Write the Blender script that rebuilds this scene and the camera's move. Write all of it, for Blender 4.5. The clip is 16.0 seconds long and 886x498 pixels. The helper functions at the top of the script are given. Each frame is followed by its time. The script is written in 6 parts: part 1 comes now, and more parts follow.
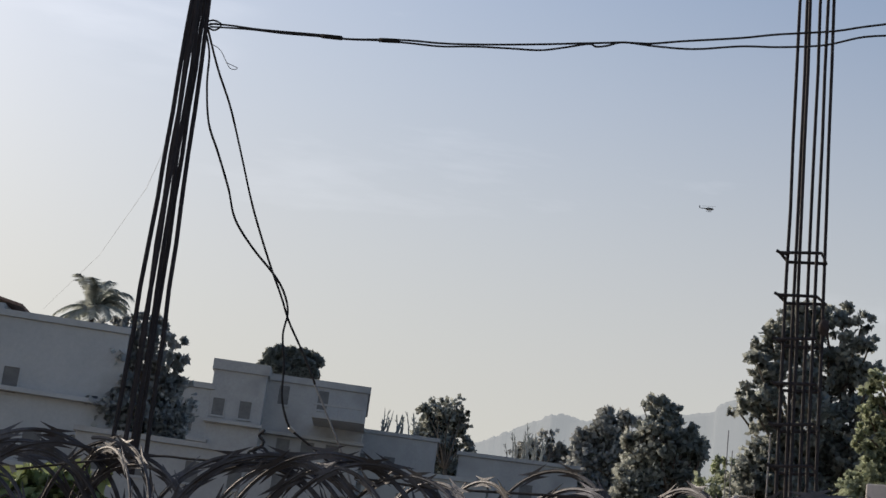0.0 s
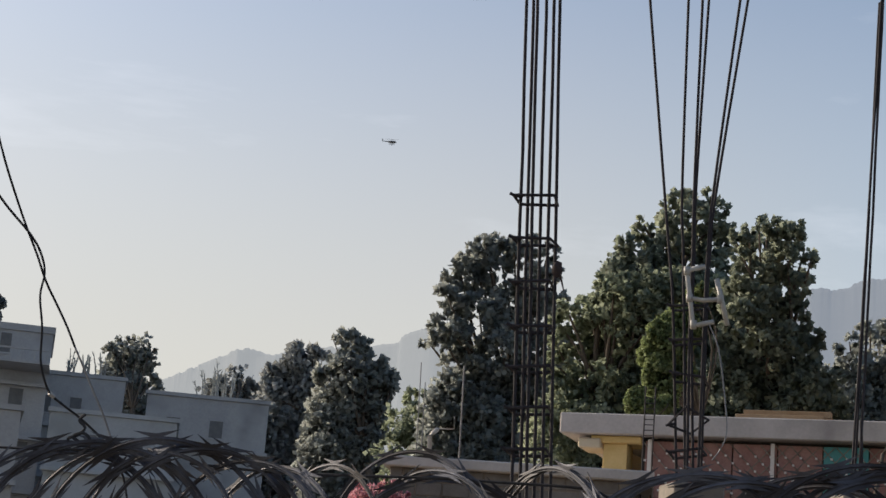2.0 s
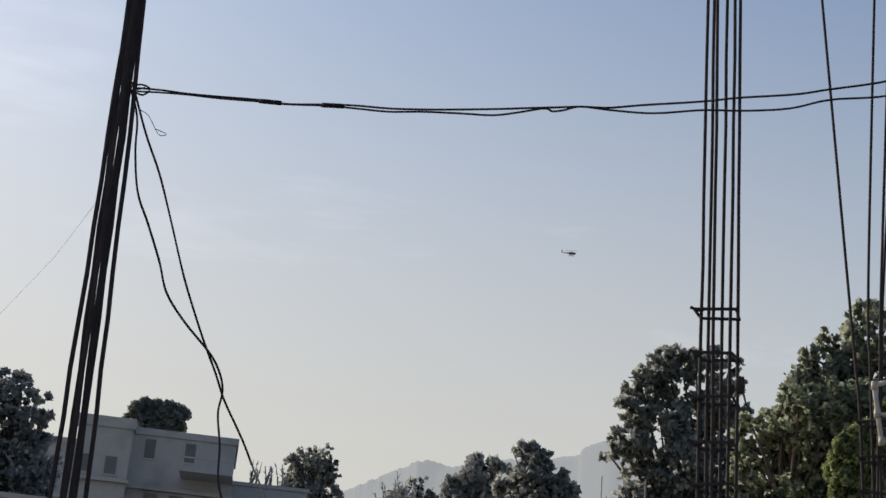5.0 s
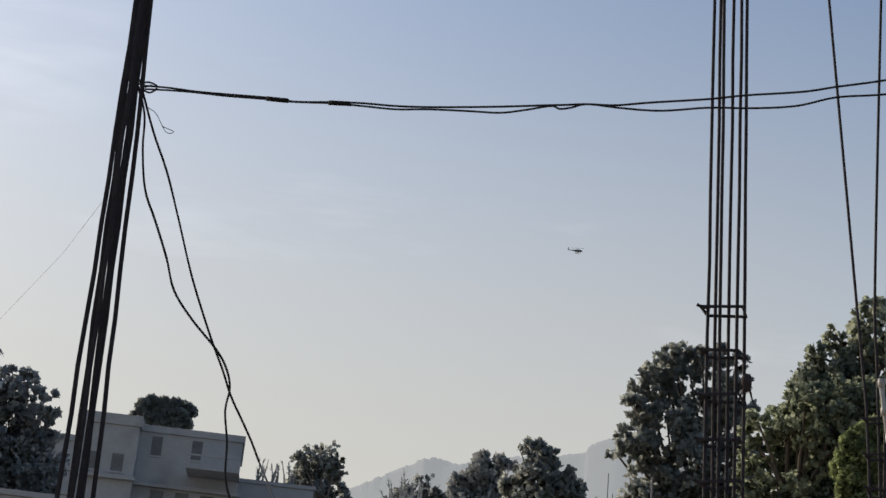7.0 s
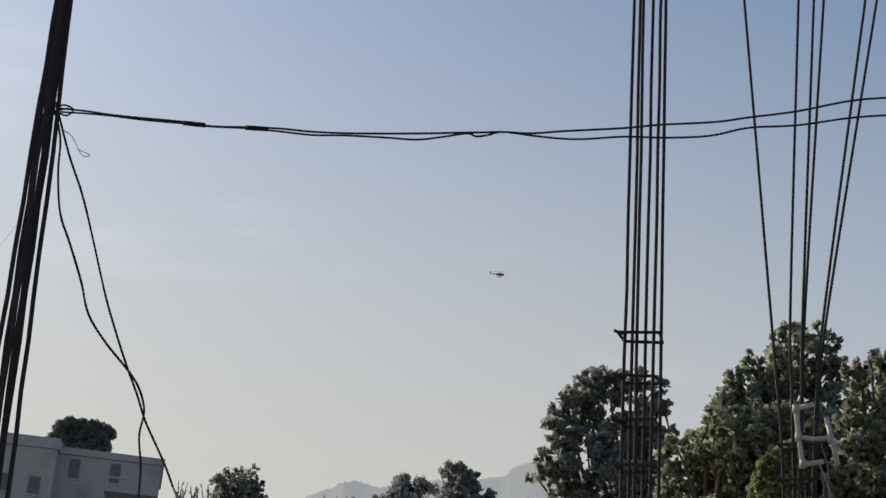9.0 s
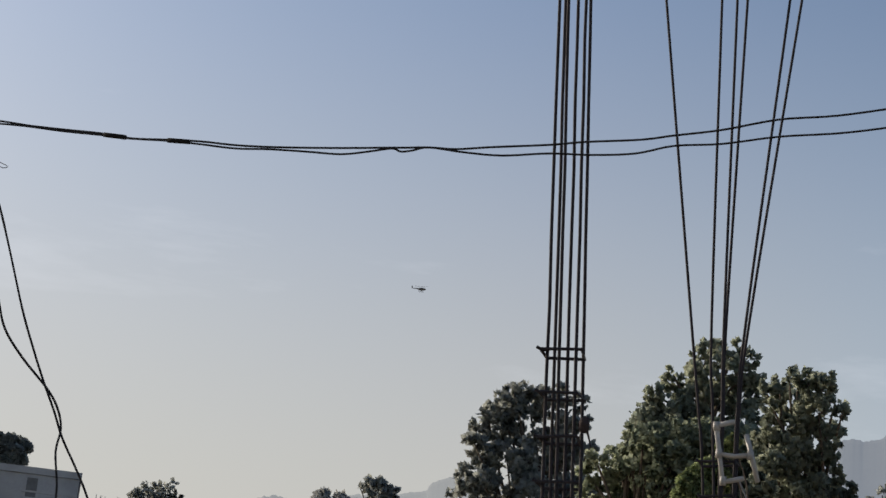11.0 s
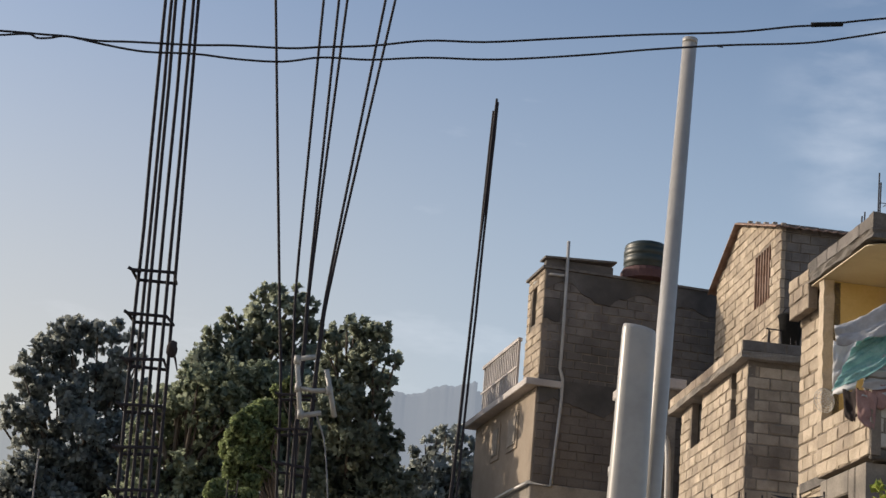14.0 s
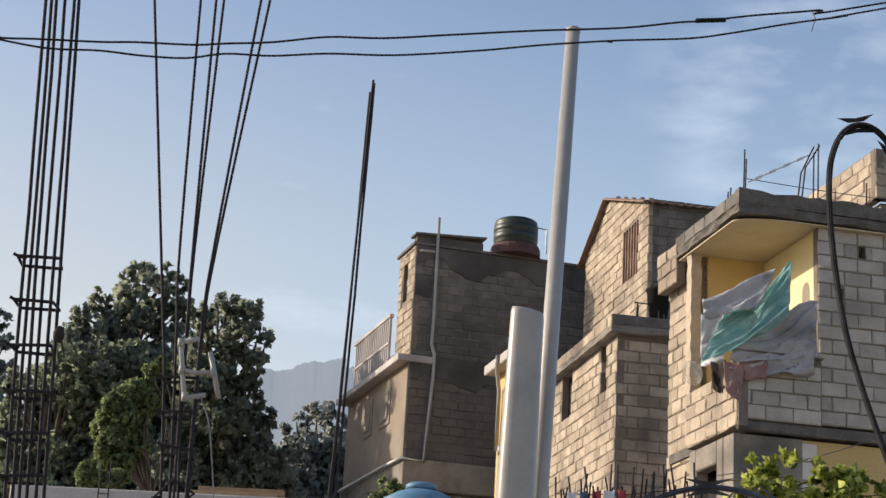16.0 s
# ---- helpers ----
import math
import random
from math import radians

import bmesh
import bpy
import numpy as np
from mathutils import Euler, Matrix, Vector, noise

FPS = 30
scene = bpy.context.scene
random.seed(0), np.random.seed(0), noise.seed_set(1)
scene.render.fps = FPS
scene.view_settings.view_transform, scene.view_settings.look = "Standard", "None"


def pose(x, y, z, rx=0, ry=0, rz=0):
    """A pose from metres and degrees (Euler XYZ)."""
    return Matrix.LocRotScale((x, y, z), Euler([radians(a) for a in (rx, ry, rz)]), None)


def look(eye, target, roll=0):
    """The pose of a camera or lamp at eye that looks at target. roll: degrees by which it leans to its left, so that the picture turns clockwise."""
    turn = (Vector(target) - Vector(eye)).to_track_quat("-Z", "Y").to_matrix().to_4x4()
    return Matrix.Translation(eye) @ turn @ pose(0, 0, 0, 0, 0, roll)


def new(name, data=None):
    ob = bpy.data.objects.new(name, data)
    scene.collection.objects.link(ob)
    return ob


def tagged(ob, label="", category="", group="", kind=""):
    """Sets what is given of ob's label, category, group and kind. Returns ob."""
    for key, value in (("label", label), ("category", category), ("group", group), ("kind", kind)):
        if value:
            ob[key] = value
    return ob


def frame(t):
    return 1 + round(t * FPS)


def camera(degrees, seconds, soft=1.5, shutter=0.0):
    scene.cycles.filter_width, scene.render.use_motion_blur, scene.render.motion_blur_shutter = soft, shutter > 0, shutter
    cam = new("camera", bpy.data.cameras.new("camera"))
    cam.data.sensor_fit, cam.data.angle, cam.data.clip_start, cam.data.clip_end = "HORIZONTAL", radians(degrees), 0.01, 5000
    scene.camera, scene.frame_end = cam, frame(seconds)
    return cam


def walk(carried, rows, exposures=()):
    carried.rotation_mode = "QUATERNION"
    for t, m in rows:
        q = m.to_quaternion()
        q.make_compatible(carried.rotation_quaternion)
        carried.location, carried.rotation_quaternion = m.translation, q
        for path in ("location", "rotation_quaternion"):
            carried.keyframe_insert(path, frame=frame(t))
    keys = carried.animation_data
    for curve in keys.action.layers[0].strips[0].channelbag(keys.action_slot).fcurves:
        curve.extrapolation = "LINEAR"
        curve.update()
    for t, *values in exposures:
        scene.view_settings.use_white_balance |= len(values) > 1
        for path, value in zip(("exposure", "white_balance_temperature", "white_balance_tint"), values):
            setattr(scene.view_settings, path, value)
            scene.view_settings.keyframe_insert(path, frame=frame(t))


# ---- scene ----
cam = camera(27.3, 16.0)
PATH = [
    (0, (0.474, 1.012, 1.937), (0.462, 2.949, 2.433), 7.8),
    (0.5, (0.403, 1.109, 1.936), (0.38, 3.051, 2.411), 8.2),
    (1, (0.341, 1.17, 1.937), (0.408, 3.116, 2.394), 7.8),
    (1.5, (0.272, 1.175, 1.952), (0.495, 3.11, 2.405), 5.9),
    (2, (0.235, 1.16, 1.999), (0.574, 3.076, 2.461), 4.5),
    (2.5, (0.246, 1.144, 2.013), (0.612, 3.049, 2.499), 4.1),
    (3, (0.249, 1.17, 2.023), (0.579, 3.076, 2.532), 4.5),
    (3.5, (0.249, 1.178, 2.021), (0.507, 3.09, 2.546), 4.9),
    (4, (0.245, 1.208, 2.028), (0.424, 3.125, 2.572), 5.5),
    (4.5, (0.248, 1.211, 2.029), (0.385, 3.125, 2.592), 5.8),
    (7, (0.246, 1.205, 2.027), (0.37, 3.121, 2.586), 5.9),
    (7.5, (0.25, 1.208, 2.028), (0.385, 3.123, 2.588), 5.8),
    (8, (0.253, 1.203, 2.031), (0.407, 3.114, 2.602), 5.8),
    (8.5, (0.259, 1.202, 2.033), (0.435, 3.107, 2.616), 5.6),
    (9, (0.26, 1.187, 2.032), (0.465, 3.086, 2.623), 5.6),
    (9.5, (0.269, 1.173, 2.033), (0.515, 3.066, 2.632), 5.6),
    (12, (0.254, 1.251, 2.053), (0.564, 3.117, 2.703), 5.8),
    (12.5, (0.282, 1.233, 2.021), (0.636, 3.082, 2.697), 6.4),
    (13, (0.28, 1.225, 1.985), (0.743, 3.051, 2.657), 6.4),
    (13.5, (0.264, 1.304, 1.975), (0.875, 3.098, 2.614), 5.9),
    (14, (0.119, 1.373, 1.977), (0.872, 3.127, 2.574), 4.9),
    (14.5, (-0.004, 1.297, 1.946), (0.837, 3.017, 2.524), 3.6),
    (15, (-0.032, 1.293, 1.958), (0.84, 2.998, 2.534), 2.9),
    (15.5, (-0.022, 1.294, 1.964), (0.857, 2.994, 2.545), 3.0),
    (16, (-0.017, 1.281, 1.965), (0.871, 2.977, 2.546), 3.1),
]
EXPOSURES = [(0, 0.98, 6000, 10), (2, 1.14, 6000, 10), (3.5, 1.07, 6000, 10), (7.5, 0.95, 6000, 10), (12.5, 0.85, 6050, 10), (13.5, 0.97, 6050, 10), (14.5, 1.27, 5950, 10), (16, 1.38, 5950, 10)]
walk(cam, [(t, look(eye, target, roll)) for t, eye, target, roll in PATH], EXPOSURES)

# ---- light ----
SUN_AZ, SUN_EL = -50.0, 22.0          # degrees from +y towards +x, and above the horizon
world = bpy.data.worlds.new("sky")
scene.world = world
world.use_nodes = True
wn, wl = world.node_tree.nodes, world.node_tree.links
bg = wn["Background"]
sky = wn.new("ShaderNodeTexSky")
sky.sky_type, sky.sun_disc = "NISHITA", False
sky.sun_elevation, sky.sun_rotation = radians(SUN_EL), radians(SUN_AZ)
sky.air_density, sky.dust_density, sky.ozone_density, sky.altitude = 1.0, 3.0, 1.5, 60
# thin wisps of high cloud
tc = wn.new("ShaderNodeTexCoord")
mp = wn.new("ShaderNodeMapping")
mp.inputs["Rotation"].default_value = (0, radians(-24), radians(-35))
mp.inputs["Scale"].default_value = (1.6, 5.0, 9.0)
nz = wn.new("ShaderNodeTexNoise")
nz.inputs["Scale"].default_value, nz.inputs["Detail"].default_value, nz.inputs["Roughness"].default_value = 1.7, 7, 0.6
cr = wn.new("ShaderNodeValToRGB")
cr.color_ramp.elements[0].position, cr.color_ramp.elements[1].position = 0.62, 0.9
cr.color_ramp.elements[1].color = (0.32, 0.32, 0.32, 1)
mx = wn.new("ShaderNodeMix")
mx.data_type = "RGBA"
mx.inputs["B"].default_value = (4.2, 4.1, 4.1, 1)
wl.new(tc.outputs["Generated"], mp.inputs["Vector"])
wl.new(mp.outputs["Vector"], nz.inputs["Vector"])
wl.new(nz.outputs["Fac"], cr.inputs["Fac"])
# two denser wisps among them
puffs = cr.outputs["Color"]
for toward, inner, outer in (((0.585, 0.718, 0.378), 0.9992, 0.9955), ((-0.18, 0.914, 0.364), 0.9994, 0.9975)):
    dp = wn.new("ShaderNodeVectorMath")
    dp.operation = "DOT_PRODUCT"
    dp.inputs[1].default_value = toward
    wl.new(tc.outputs["Generated"], dp.inputs[0])
    near = wn.new("ShaderNodeMapRange")
    near.interpolation_type = "SMOOTHSTEP"
    near.inputs["From Min"].default_value, near.inputs["From Max"].default_value = outer, inner
    wl.new(dp.outputs["Value"], near.inputs["Value"])
    streak = wn.new("ShaderNodeTexNoise")
    streak.inputs["Scale"].default_value, streak.inputs["Detail"].default_value = 6, 6
    wl.new(mp.outputs["Vector"], streak.inputs["Vector"])
    thin = wn.new("ShaderNodeMapRange")
    thin.inputs["From Min"].default_value, thin.inputs["From Max"].default_value = 0.42, 0.75
    thin.inputs["To Max"].default_value = 0.2
    wl.new(streak.outputs["Fac"], thin.inputs["Value"])
    both = wn.new("ShaderNodeMath")
    both.operation = "MULTIPLY"
    wl.new(near.outputs["Result"], both.inputs[0])
    wl.new(thin.outputs["Result"], both.inputs[1])
    total = wn.new("ShaderNodeMath")
    total.operation = "ADD"
    wl.new(puffs, total.inputs[0])
    wl.new(both.outputs[0], total.inputs[1])
    puffs = total.outputs[0]
wl.new(puffs, mx.inputs["Factor"])
hsv = wn.new("ShaderNodeHueSaturation")       # humid haze greys the blue
hsv.inputs["Saturation"].default_value, hsv.inputs["Value"].default_value = 0.95, 0.5
wl.new(sky.outputs["Color"], hsv.inputs["Color"])
sep = wn.new("ShaderNodeSeparateXYZ")
wl.new(tc.outputs["Generated"], sep.inputs["Vector"])
low = wn.new("ShaderNodeMapRange")
low.interpolation_type = "SMOOTHSTEP"
low.inputs["From Min"].default_value, low.inputs["From Max"].default_value = 0.10, 0.50
low.inputs["To Min"].default_value, low.inputs["To Max"].default_value = 0.82, 0.0
wl.new(sep.outputs["Z"], low.inputs["Value"])
hz = wn.new("ShaderNodeMix")
hz.data_type = "RGBA"
side = wn.new("ShaderNodeMapRange")              # warm air towards the sun, bluer away from it
side.interpolation_type = "SMOOTHSTEP"
side.inputs["From Min"].default_value, side.inputs["From Max"].default_value = 0.15, 0.6
air = wn.new("ShaderNodeMix")
air.data_type = "RGBA"
air.inputs["A"].default_value, air.inputs["B"].default_value = (2.66, 2.37, 1.90, 1), (2.04, 2.32, 2.44, 1)
wl.new(sep.outputs["X"], side.inputs["Value"])
wl.new(side.outputs["Result"], air.inputs["Factor"])
wl.new(air.outputs["Result"], hz.inputs["B"])
wl.new(low.outputs["Result"], hz.inputs["Factor"])
wl.new(hsv.outputs["Color"], hz.inputs["A"])
wl.new(hz.outputs["Result"], mx.inputs["A"])
wl.new(mx.outputs["Result"], bg.inputs["Color"])
bg.inputs["Strength"].default_value = 0.13

sun = new("sun", bpy.data.lights.new("sun", "SUN"))
sun.data.energy, sun.data.angle, sun.data.color = 1.9, radians(0.6), (1.0, 0.81, 0.59)
_az, _el = radians(SUN_AZ), radians(SUN_EL)
sun.matrix_world = look((60 * math.sin(_az) * math.cos(_el), 60 * math.cos(_az) * math.cos(_el), 60 * math.sin(_el)), (0, 0, 0))


# ---- materials ----
def mat(name, a, b, rough=0.8, metal=0.0, scale=3.0, fine=40.0, bump=0.15, rnd=0.0, island=0.0, spec=0.3, trans=0.0, sheen=0.0,
        stain=None, stain_scale=0.7, stain_lo=0.52, stain_hi=0.7):
    """Two tones mixed by a coarse and a fine noise, varied piece by piece, with relief; stain lays a third tone in blotches."""
    m = bpy.data.materials.new(name)
    m.use_nodes = True
    n, l = m.node_tree.nodes, m.node_tree.links
    p = n["Principled BSDF"]
    co = n.new("ShaderNodeNewGeometry")
    n1, n2 = n.new("ShaderNodeTexNoise"), n.new("ShaderNodeTexNoise")
    for k, s in ((n1, scale), (n2, fine)):
        k.inputs["Scale"].default_value, k.inputs["Detail"].default_value, k.inputs["Roughness"].default_value = s, 6, 0.6
        l.new(co.outputs["Position"], k.inputs["Vector"])
    add = n.new("ShaderNodeMath")
    add.operation = "ADD"
    half = n.new("ShaderNodeMath")
    half.operation, half.inputs[1].default_value = "MULTIPLY", 0.55
    l.new(n2.outputs["Fac"], half.inputs[0])
    l.new(n1.outputs["Fac"], add.inputs[0])
    l.new(half.outputs[0], add.inputs[1])
    r = n.new("ShaderNodeMapRange")
    r.inputs["From Min"].default_value, r.inputs["From Max"].default_value = 0.55, 1.0
    l.new(add.outputs[0], r.inputs["Value"])
    mix = n.new("ShaderNodeMix")
    mix.data_type = "RGBA"
    mix.inputs["A"].default_value, mix.inputs["B"].default_value = (*a, 1), (*b, 1)
    l.new(r.outputs["Result"], mix.inputs["Factor"])
    col = mix.outputs["Result"]
    if stain:
        n3 = n.new("ShaderNodeTexNoise")
        n3.inputs["Scale"].default_value, n3.inputs["Detail"].default_value = stain_scale, 8
        l.new(co.outputs["Position"], n3.inputs["Vector"])
        r3 = n.new("ShaderNodeMapRange")
        r3.inputs["From Min"].default_value, r3.inputs["From Max"].default_value = stain_lo, stain_hi
        l.new(n3.outputs["Fac"], r3.inputs["Value"])
        m3 = n.new("ShaderNodeMix")
        m3.data_type = "RGBA"
        m3.inputs["B"].default_value = (*stain, 1)
        l.new(r3.outputs["Result"], m3.inputs["Factor"])
        l.new(col, m3.inputs["A"])
        col = m3.outputs["Result"]
    if rnd or island:
        hs = n.new("ShaderNodeHueSaturation")
        src = n.new("ShaderNodeObjectInfo").outputs["Random"] if rnd else co.outputs["Random Per Island"]
        v = n.new("ShaderNodeMapRange")
        k = rnd or island
        v.inputs["To Min"].default_value, v.inputs["To Max"].default_value = 1 - k, 1 + k
        l.new(src, v.inputs["Value"])
        l.new(v.outputs["Result"], hs.inputs["Value"])
        l.new(col, hs.inputs["Color"])
        col = hs.outputs["Color"]
    l.new(col, p.inputs["Base Color"])
    p.inputs["Roughness"].default_value, p.inputs["Metallic"].default_value = rough, metal
    p.inputs["Specular IOR Level"].default_value = spec
    p.inputs["Sheen Weight"].default_value = sheen
    if bump:
        bp = n.new("ShaderNodeBump")
        bp.inputs["Strength"].default_value, bp.inputs["Distance"].default_value = bump, 0.02
        l.new(add.outputs[0], bp.inputs["Height"])
        l.new(bp.outputs["Normal"], p.inputs["Normal"])
    if trans:
        t = n.new("ShaderNodeBsdfTranslucent")
        l.new(col, t.inputs["Color"])
        ms = n.new("ShaderNodeMixShader")
        ms.inputs[0].default_value = trans
        l.new(p.outputs[0], ms.inputs[1])
        l.new(t.outputs[0], ms.inputs[2])
        l.new(ms.outputs[0], n["Material Output"].inputs["Surface"])
    return m


M_GROUND = mat("dry_earth", (0.20, 0.16, 0.11), (0.30, 0.25, 0.18), 0.95, scale=0.3, fine=6)
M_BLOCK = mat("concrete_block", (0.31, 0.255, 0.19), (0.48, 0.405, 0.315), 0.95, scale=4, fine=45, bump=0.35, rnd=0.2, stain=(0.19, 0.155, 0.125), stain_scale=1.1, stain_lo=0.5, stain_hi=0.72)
# stained grey blocks, darkened further to carry the front walls' shade; next one too
M_BLOCK_GREY = mat("weathered_shaded_block", (0.125, 0.113, 0.105), (0.215, 0.197, 0.182), 0.95, scale=3, fine=45, bump=0.4, rnd=0.13, stain=(0.095, 0.088, 0.082), stain_scale=0.5, stain_lo=0.47, stain_hi=0.7)
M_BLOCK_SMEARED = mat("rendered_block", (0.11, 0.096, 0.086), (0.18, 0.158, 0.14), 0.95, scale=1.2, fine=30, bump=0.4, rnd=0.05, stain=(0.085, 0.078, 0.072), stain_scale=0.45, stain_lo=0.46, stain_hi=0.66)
M_BLOCK_PALE = mat("pale_grey_block", (0.36, 0.33, 0.29), (0.52, 0.48, 0.43), 0.95, scale=4, fine=45, bump=0.35, rnd=0.18, stain=(0.22, 0.20, 0.18), stain_scale=1.0, stain_lo=0.52, stain_hi=0.74)
# stained cement coat, its tone also lowered for shade on the front
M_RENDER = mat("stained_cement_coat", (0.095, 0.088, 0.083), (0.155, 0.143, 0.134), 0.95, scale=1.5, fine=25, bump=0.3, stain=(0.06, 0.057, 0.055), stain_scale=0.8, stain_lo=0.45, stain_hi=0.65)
M_MORTAR = mat("mortar", (0.14, 0.12, 0.10), (0.26, 0.22, 0.18), 0.98, scale=3, fine=40, bump=0.4)
M_CONC = mat("concrete", (0.18, 0.16, 0.138), (0.33, 0.295, 0.25), 0.95, scale=1.7, fine=30, bump=0.3, stain=(0.12, 0.11, 0.10), stain_scale=1.1)
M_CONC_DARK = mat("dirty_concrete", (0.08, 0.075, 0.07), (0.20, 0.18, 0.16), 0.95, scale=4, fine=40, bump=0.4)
M_CREAM = mat("cream_plaster", (0.54, 0.455, 0.325), (0.63, 0.555, 0.42), 0.9, scale=2, fine=30, bump=0.08, stain=(0.45, 0.38, 0.28), stain_scale=1.5, stain_lo=0.6, stain_hi=0.8)
# yellow dimmed: shade on the painted walls is part of this colour
M_YELLOW = mat("dimmed_yellow_paint", (0.54, 0.39, 0.15), (0.64, 0.48, 0.22), 0.8, scale=2, fine=25, bump=0.06, stain=(0.55, 0.42, 0.22), stain_scale=1.2, stain_lo=0.6, stain_hi=0.85)
# brighter copy of the yellow for the balcony's sunlit side wall
M_YELLOW_LIT = mat("sunlit_yellow_paint", (0.78, 0.66, 0.34), (0.84, 0.74, 0.44), 0.8, scale=2, fine=25, bump=0.06, stain=(0.6, 0.5, 0.3), stain_scale=1.2, stain_lo=0.6, stain_hi=0.85)
M_WHITE_BLOCK = mat("white_quoin", (0.62, 0.58, 0.52), (0.74, 0.70, 0.64), 0.9, scale=4, fine=30, bump=0.1)
# far walls: grey lifted and blued, so haze is in the colour
M_PLASTER = mat("hazed_grey_plaster", (0.31, 0.32, 0.335), (0.40, 0.41, 0.42), 0.95, scale=0.5, fine=8, bump=0.1, stain=(0.25, 0.26, 0.27), stain_scale=0.5)
# tan taken down to include the shadow lying on the front wall
M_PLASTER_TAN = mat("tan_plaster", (0.25, 0.205, 0.16), (0.34, 0.285, 0.225), 0.95, scale=1.2, fine=20, bump=0.15, stain=(0.16, 0.135, 0.11), stain_scale=0.8)
# paler far walls, blue haze included in the plaster tone
M_PALE = mat("hazed_pale_plaster", (0.34, 0.365, 0.39), (0.43, 0.45, 0.47), 0.95, scale=0.4, fine=7, bump=0.1, stain=(0.28, 0.30, 0.31), stain_scale=0.35)
M_SLAB = mat("pale_concrete_slab", (0.40, 0.37, 0.35), (0.54, 0.50, 0.48), 0.9, scale=1.2, fine=20, bump=0.12, stain=(0.28, 0.26, 0.25), stain_scale=0.8)
M_REBAR = mat("rusty_rebar", (0.02, 0.019, 0.023), (0.038, 0.032, 0.036), 0.8, metal=0.1, scale=30, fine=200, bump=0.3)
M_WIRE = mat("black_cable", (0.02, 0.02, 0.022), (0.05, 0.05, 0.055), 0.9, spec=0.1, scale=30, fine=200, bump=0.05)
M_WIRE_GREY = mat("grey_cable", (0.16, 0.16, 0.17), (0.28, 0.28, 0.29), 0.5, scale=30, fine=200, bump=0.05)
M_RAZOR = mat("galvanised_tape", (0.05, 0.054, 0.068), (0.115, 0.122, 0.15), 0.58, metal=0.35, scale=14, fine=120, bump=0.1, stain=(0.035, 0.033, 0.037), stain_scale=9, stain_lo=0.45, stain_hi=0.6)
M_PVC = mat("white_pvc", (0.31, 0.295, 0.275), (0.40, 0.385, 0.36), 0.36, scale=3, fine=30, bump=0.03, spec=0.5, stain=(0.42, 0.38, 0.33), stain_scale=3, stain_lo=0.6, stain_hi=0.8)
M_TIN = mat("rusty_tin", (0.16, 0.09, 0.06), (0.30, 0.22, 0.18), 0.7, metal=0.3, scale=4, fine=40)
M_WOOD = mat("raw_plank", (0.28, 0.19, 0.11), (0.40, 0.29, 0.18), 0.85, scale=6, fine=60)
# near-black fill: interior shade given as a colour
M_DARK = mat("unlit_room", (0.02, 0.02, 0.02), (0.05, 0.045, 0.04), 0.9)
M_TANK_DARK = mat("dark_green_tank", (0.010, 0.016, 0.013), (0.022, 0.032, 0.026), 0.45, spec=0.5, bump=0.05)
M_TANK_BASE = mat("dark_red_paint", (0.07, 0.036, 0.036), (0.12, 0.065, 0.062), 0.8, scale=4, fine=30)
M_TANK_BLUE = mat("blue_tank", (0.07, 0.17, 0.29), (0.13, 0.26, 0.38), 0.5, spec=0.4, bump=0.04, stain=(0.24, 0.30, 0.34), stain_scale=4, stain_lo=0.5, stain_hi=0.75)
# leaf tones raised past foliage colour to stand in for pale haze
M_LEAF = mat("mango_leaf", (0.275, 0.31, 0.24), (0.42, 0.455, 0.34), 0.55, scale=0.5, fine=3, bump=0, island=0.16, trans=0.6, spec=0.4)
M_LEAF_MID = mat("dull_leaf", (0.285, 0.33, 0.24), (0.41, 0.455, 0.31), 0.65, scale=0.5, fine=3, bump=0, island=0.16, trans=0.5, spec=0.2)
M_LEAF_LIGHT = mat("light_leaf", (0.22, 0.275, 0.12), (0.36, 0.42, 0.19), 0.6, scale=0.6, fine=3, bump=0, island=0.4, trans=0.35)
# far leaves: distance haze put into these two paler, greyer colours
M_LEAF_FAR = mat("haze_veiled_leaf", (0.31, 0.335, 0.315), (0.45, 0.475, 0.44), 0.7, scale=0.5, fine=3, bump=0, island=0.14, trans=0.6, spec=0.25)
M_LEAF_HAZED = mat("hazed_leaf", (0.37, 0.39, 0.385), (0.50, 0.52, 0.51), 0.9, scale=0.5, fine=3, bump=0, island=0.15, trans=0.45, spec=0.1)
M_LEAF_NEAR = mat("young_leaf", (0.36, 0.42, 0.08), (0.52, 0.56, 0.14), 0.5, scale=3, fine=20, bump=0.05, island=0.35, trans=0.4)
M_PINK = mat("pink_blossom", (0.62, 0.22, 0.28), (0.80, 0.45, 0.48), 0.8, scale=3, fine=20, bump=0, island=0.3, trans=0.3)
M_BARK = mat("bark", (0.06, 0.05, 0.04), (0.14, 0.115, 0.09), 0.95, scale=5, fine=30, bump=0.5)
def haze_glow(name, glow):
    """A far backdrop: its haze is an added glow over a near-black base."""
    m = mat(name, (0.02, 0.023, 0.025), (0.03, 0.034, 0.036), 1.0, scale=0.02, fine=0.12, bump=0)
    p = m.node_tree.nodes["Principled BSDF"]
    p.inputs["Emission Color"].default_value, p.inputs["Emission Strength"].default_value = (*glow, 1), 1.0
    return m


M_HILL = haze_glow("hazy_ridge", (0.166, 0.165, 0.156))
M_HILL_NEAR = haze_glow("hazy_hillside", (0.116, 0.123, 0.132))
M_RED = mat("red_screen_block", (0.24, 0.125, 0.11), (0.36, 0.22, 0.19), 0.9, scale=3, fine=30, rnd=0.15)
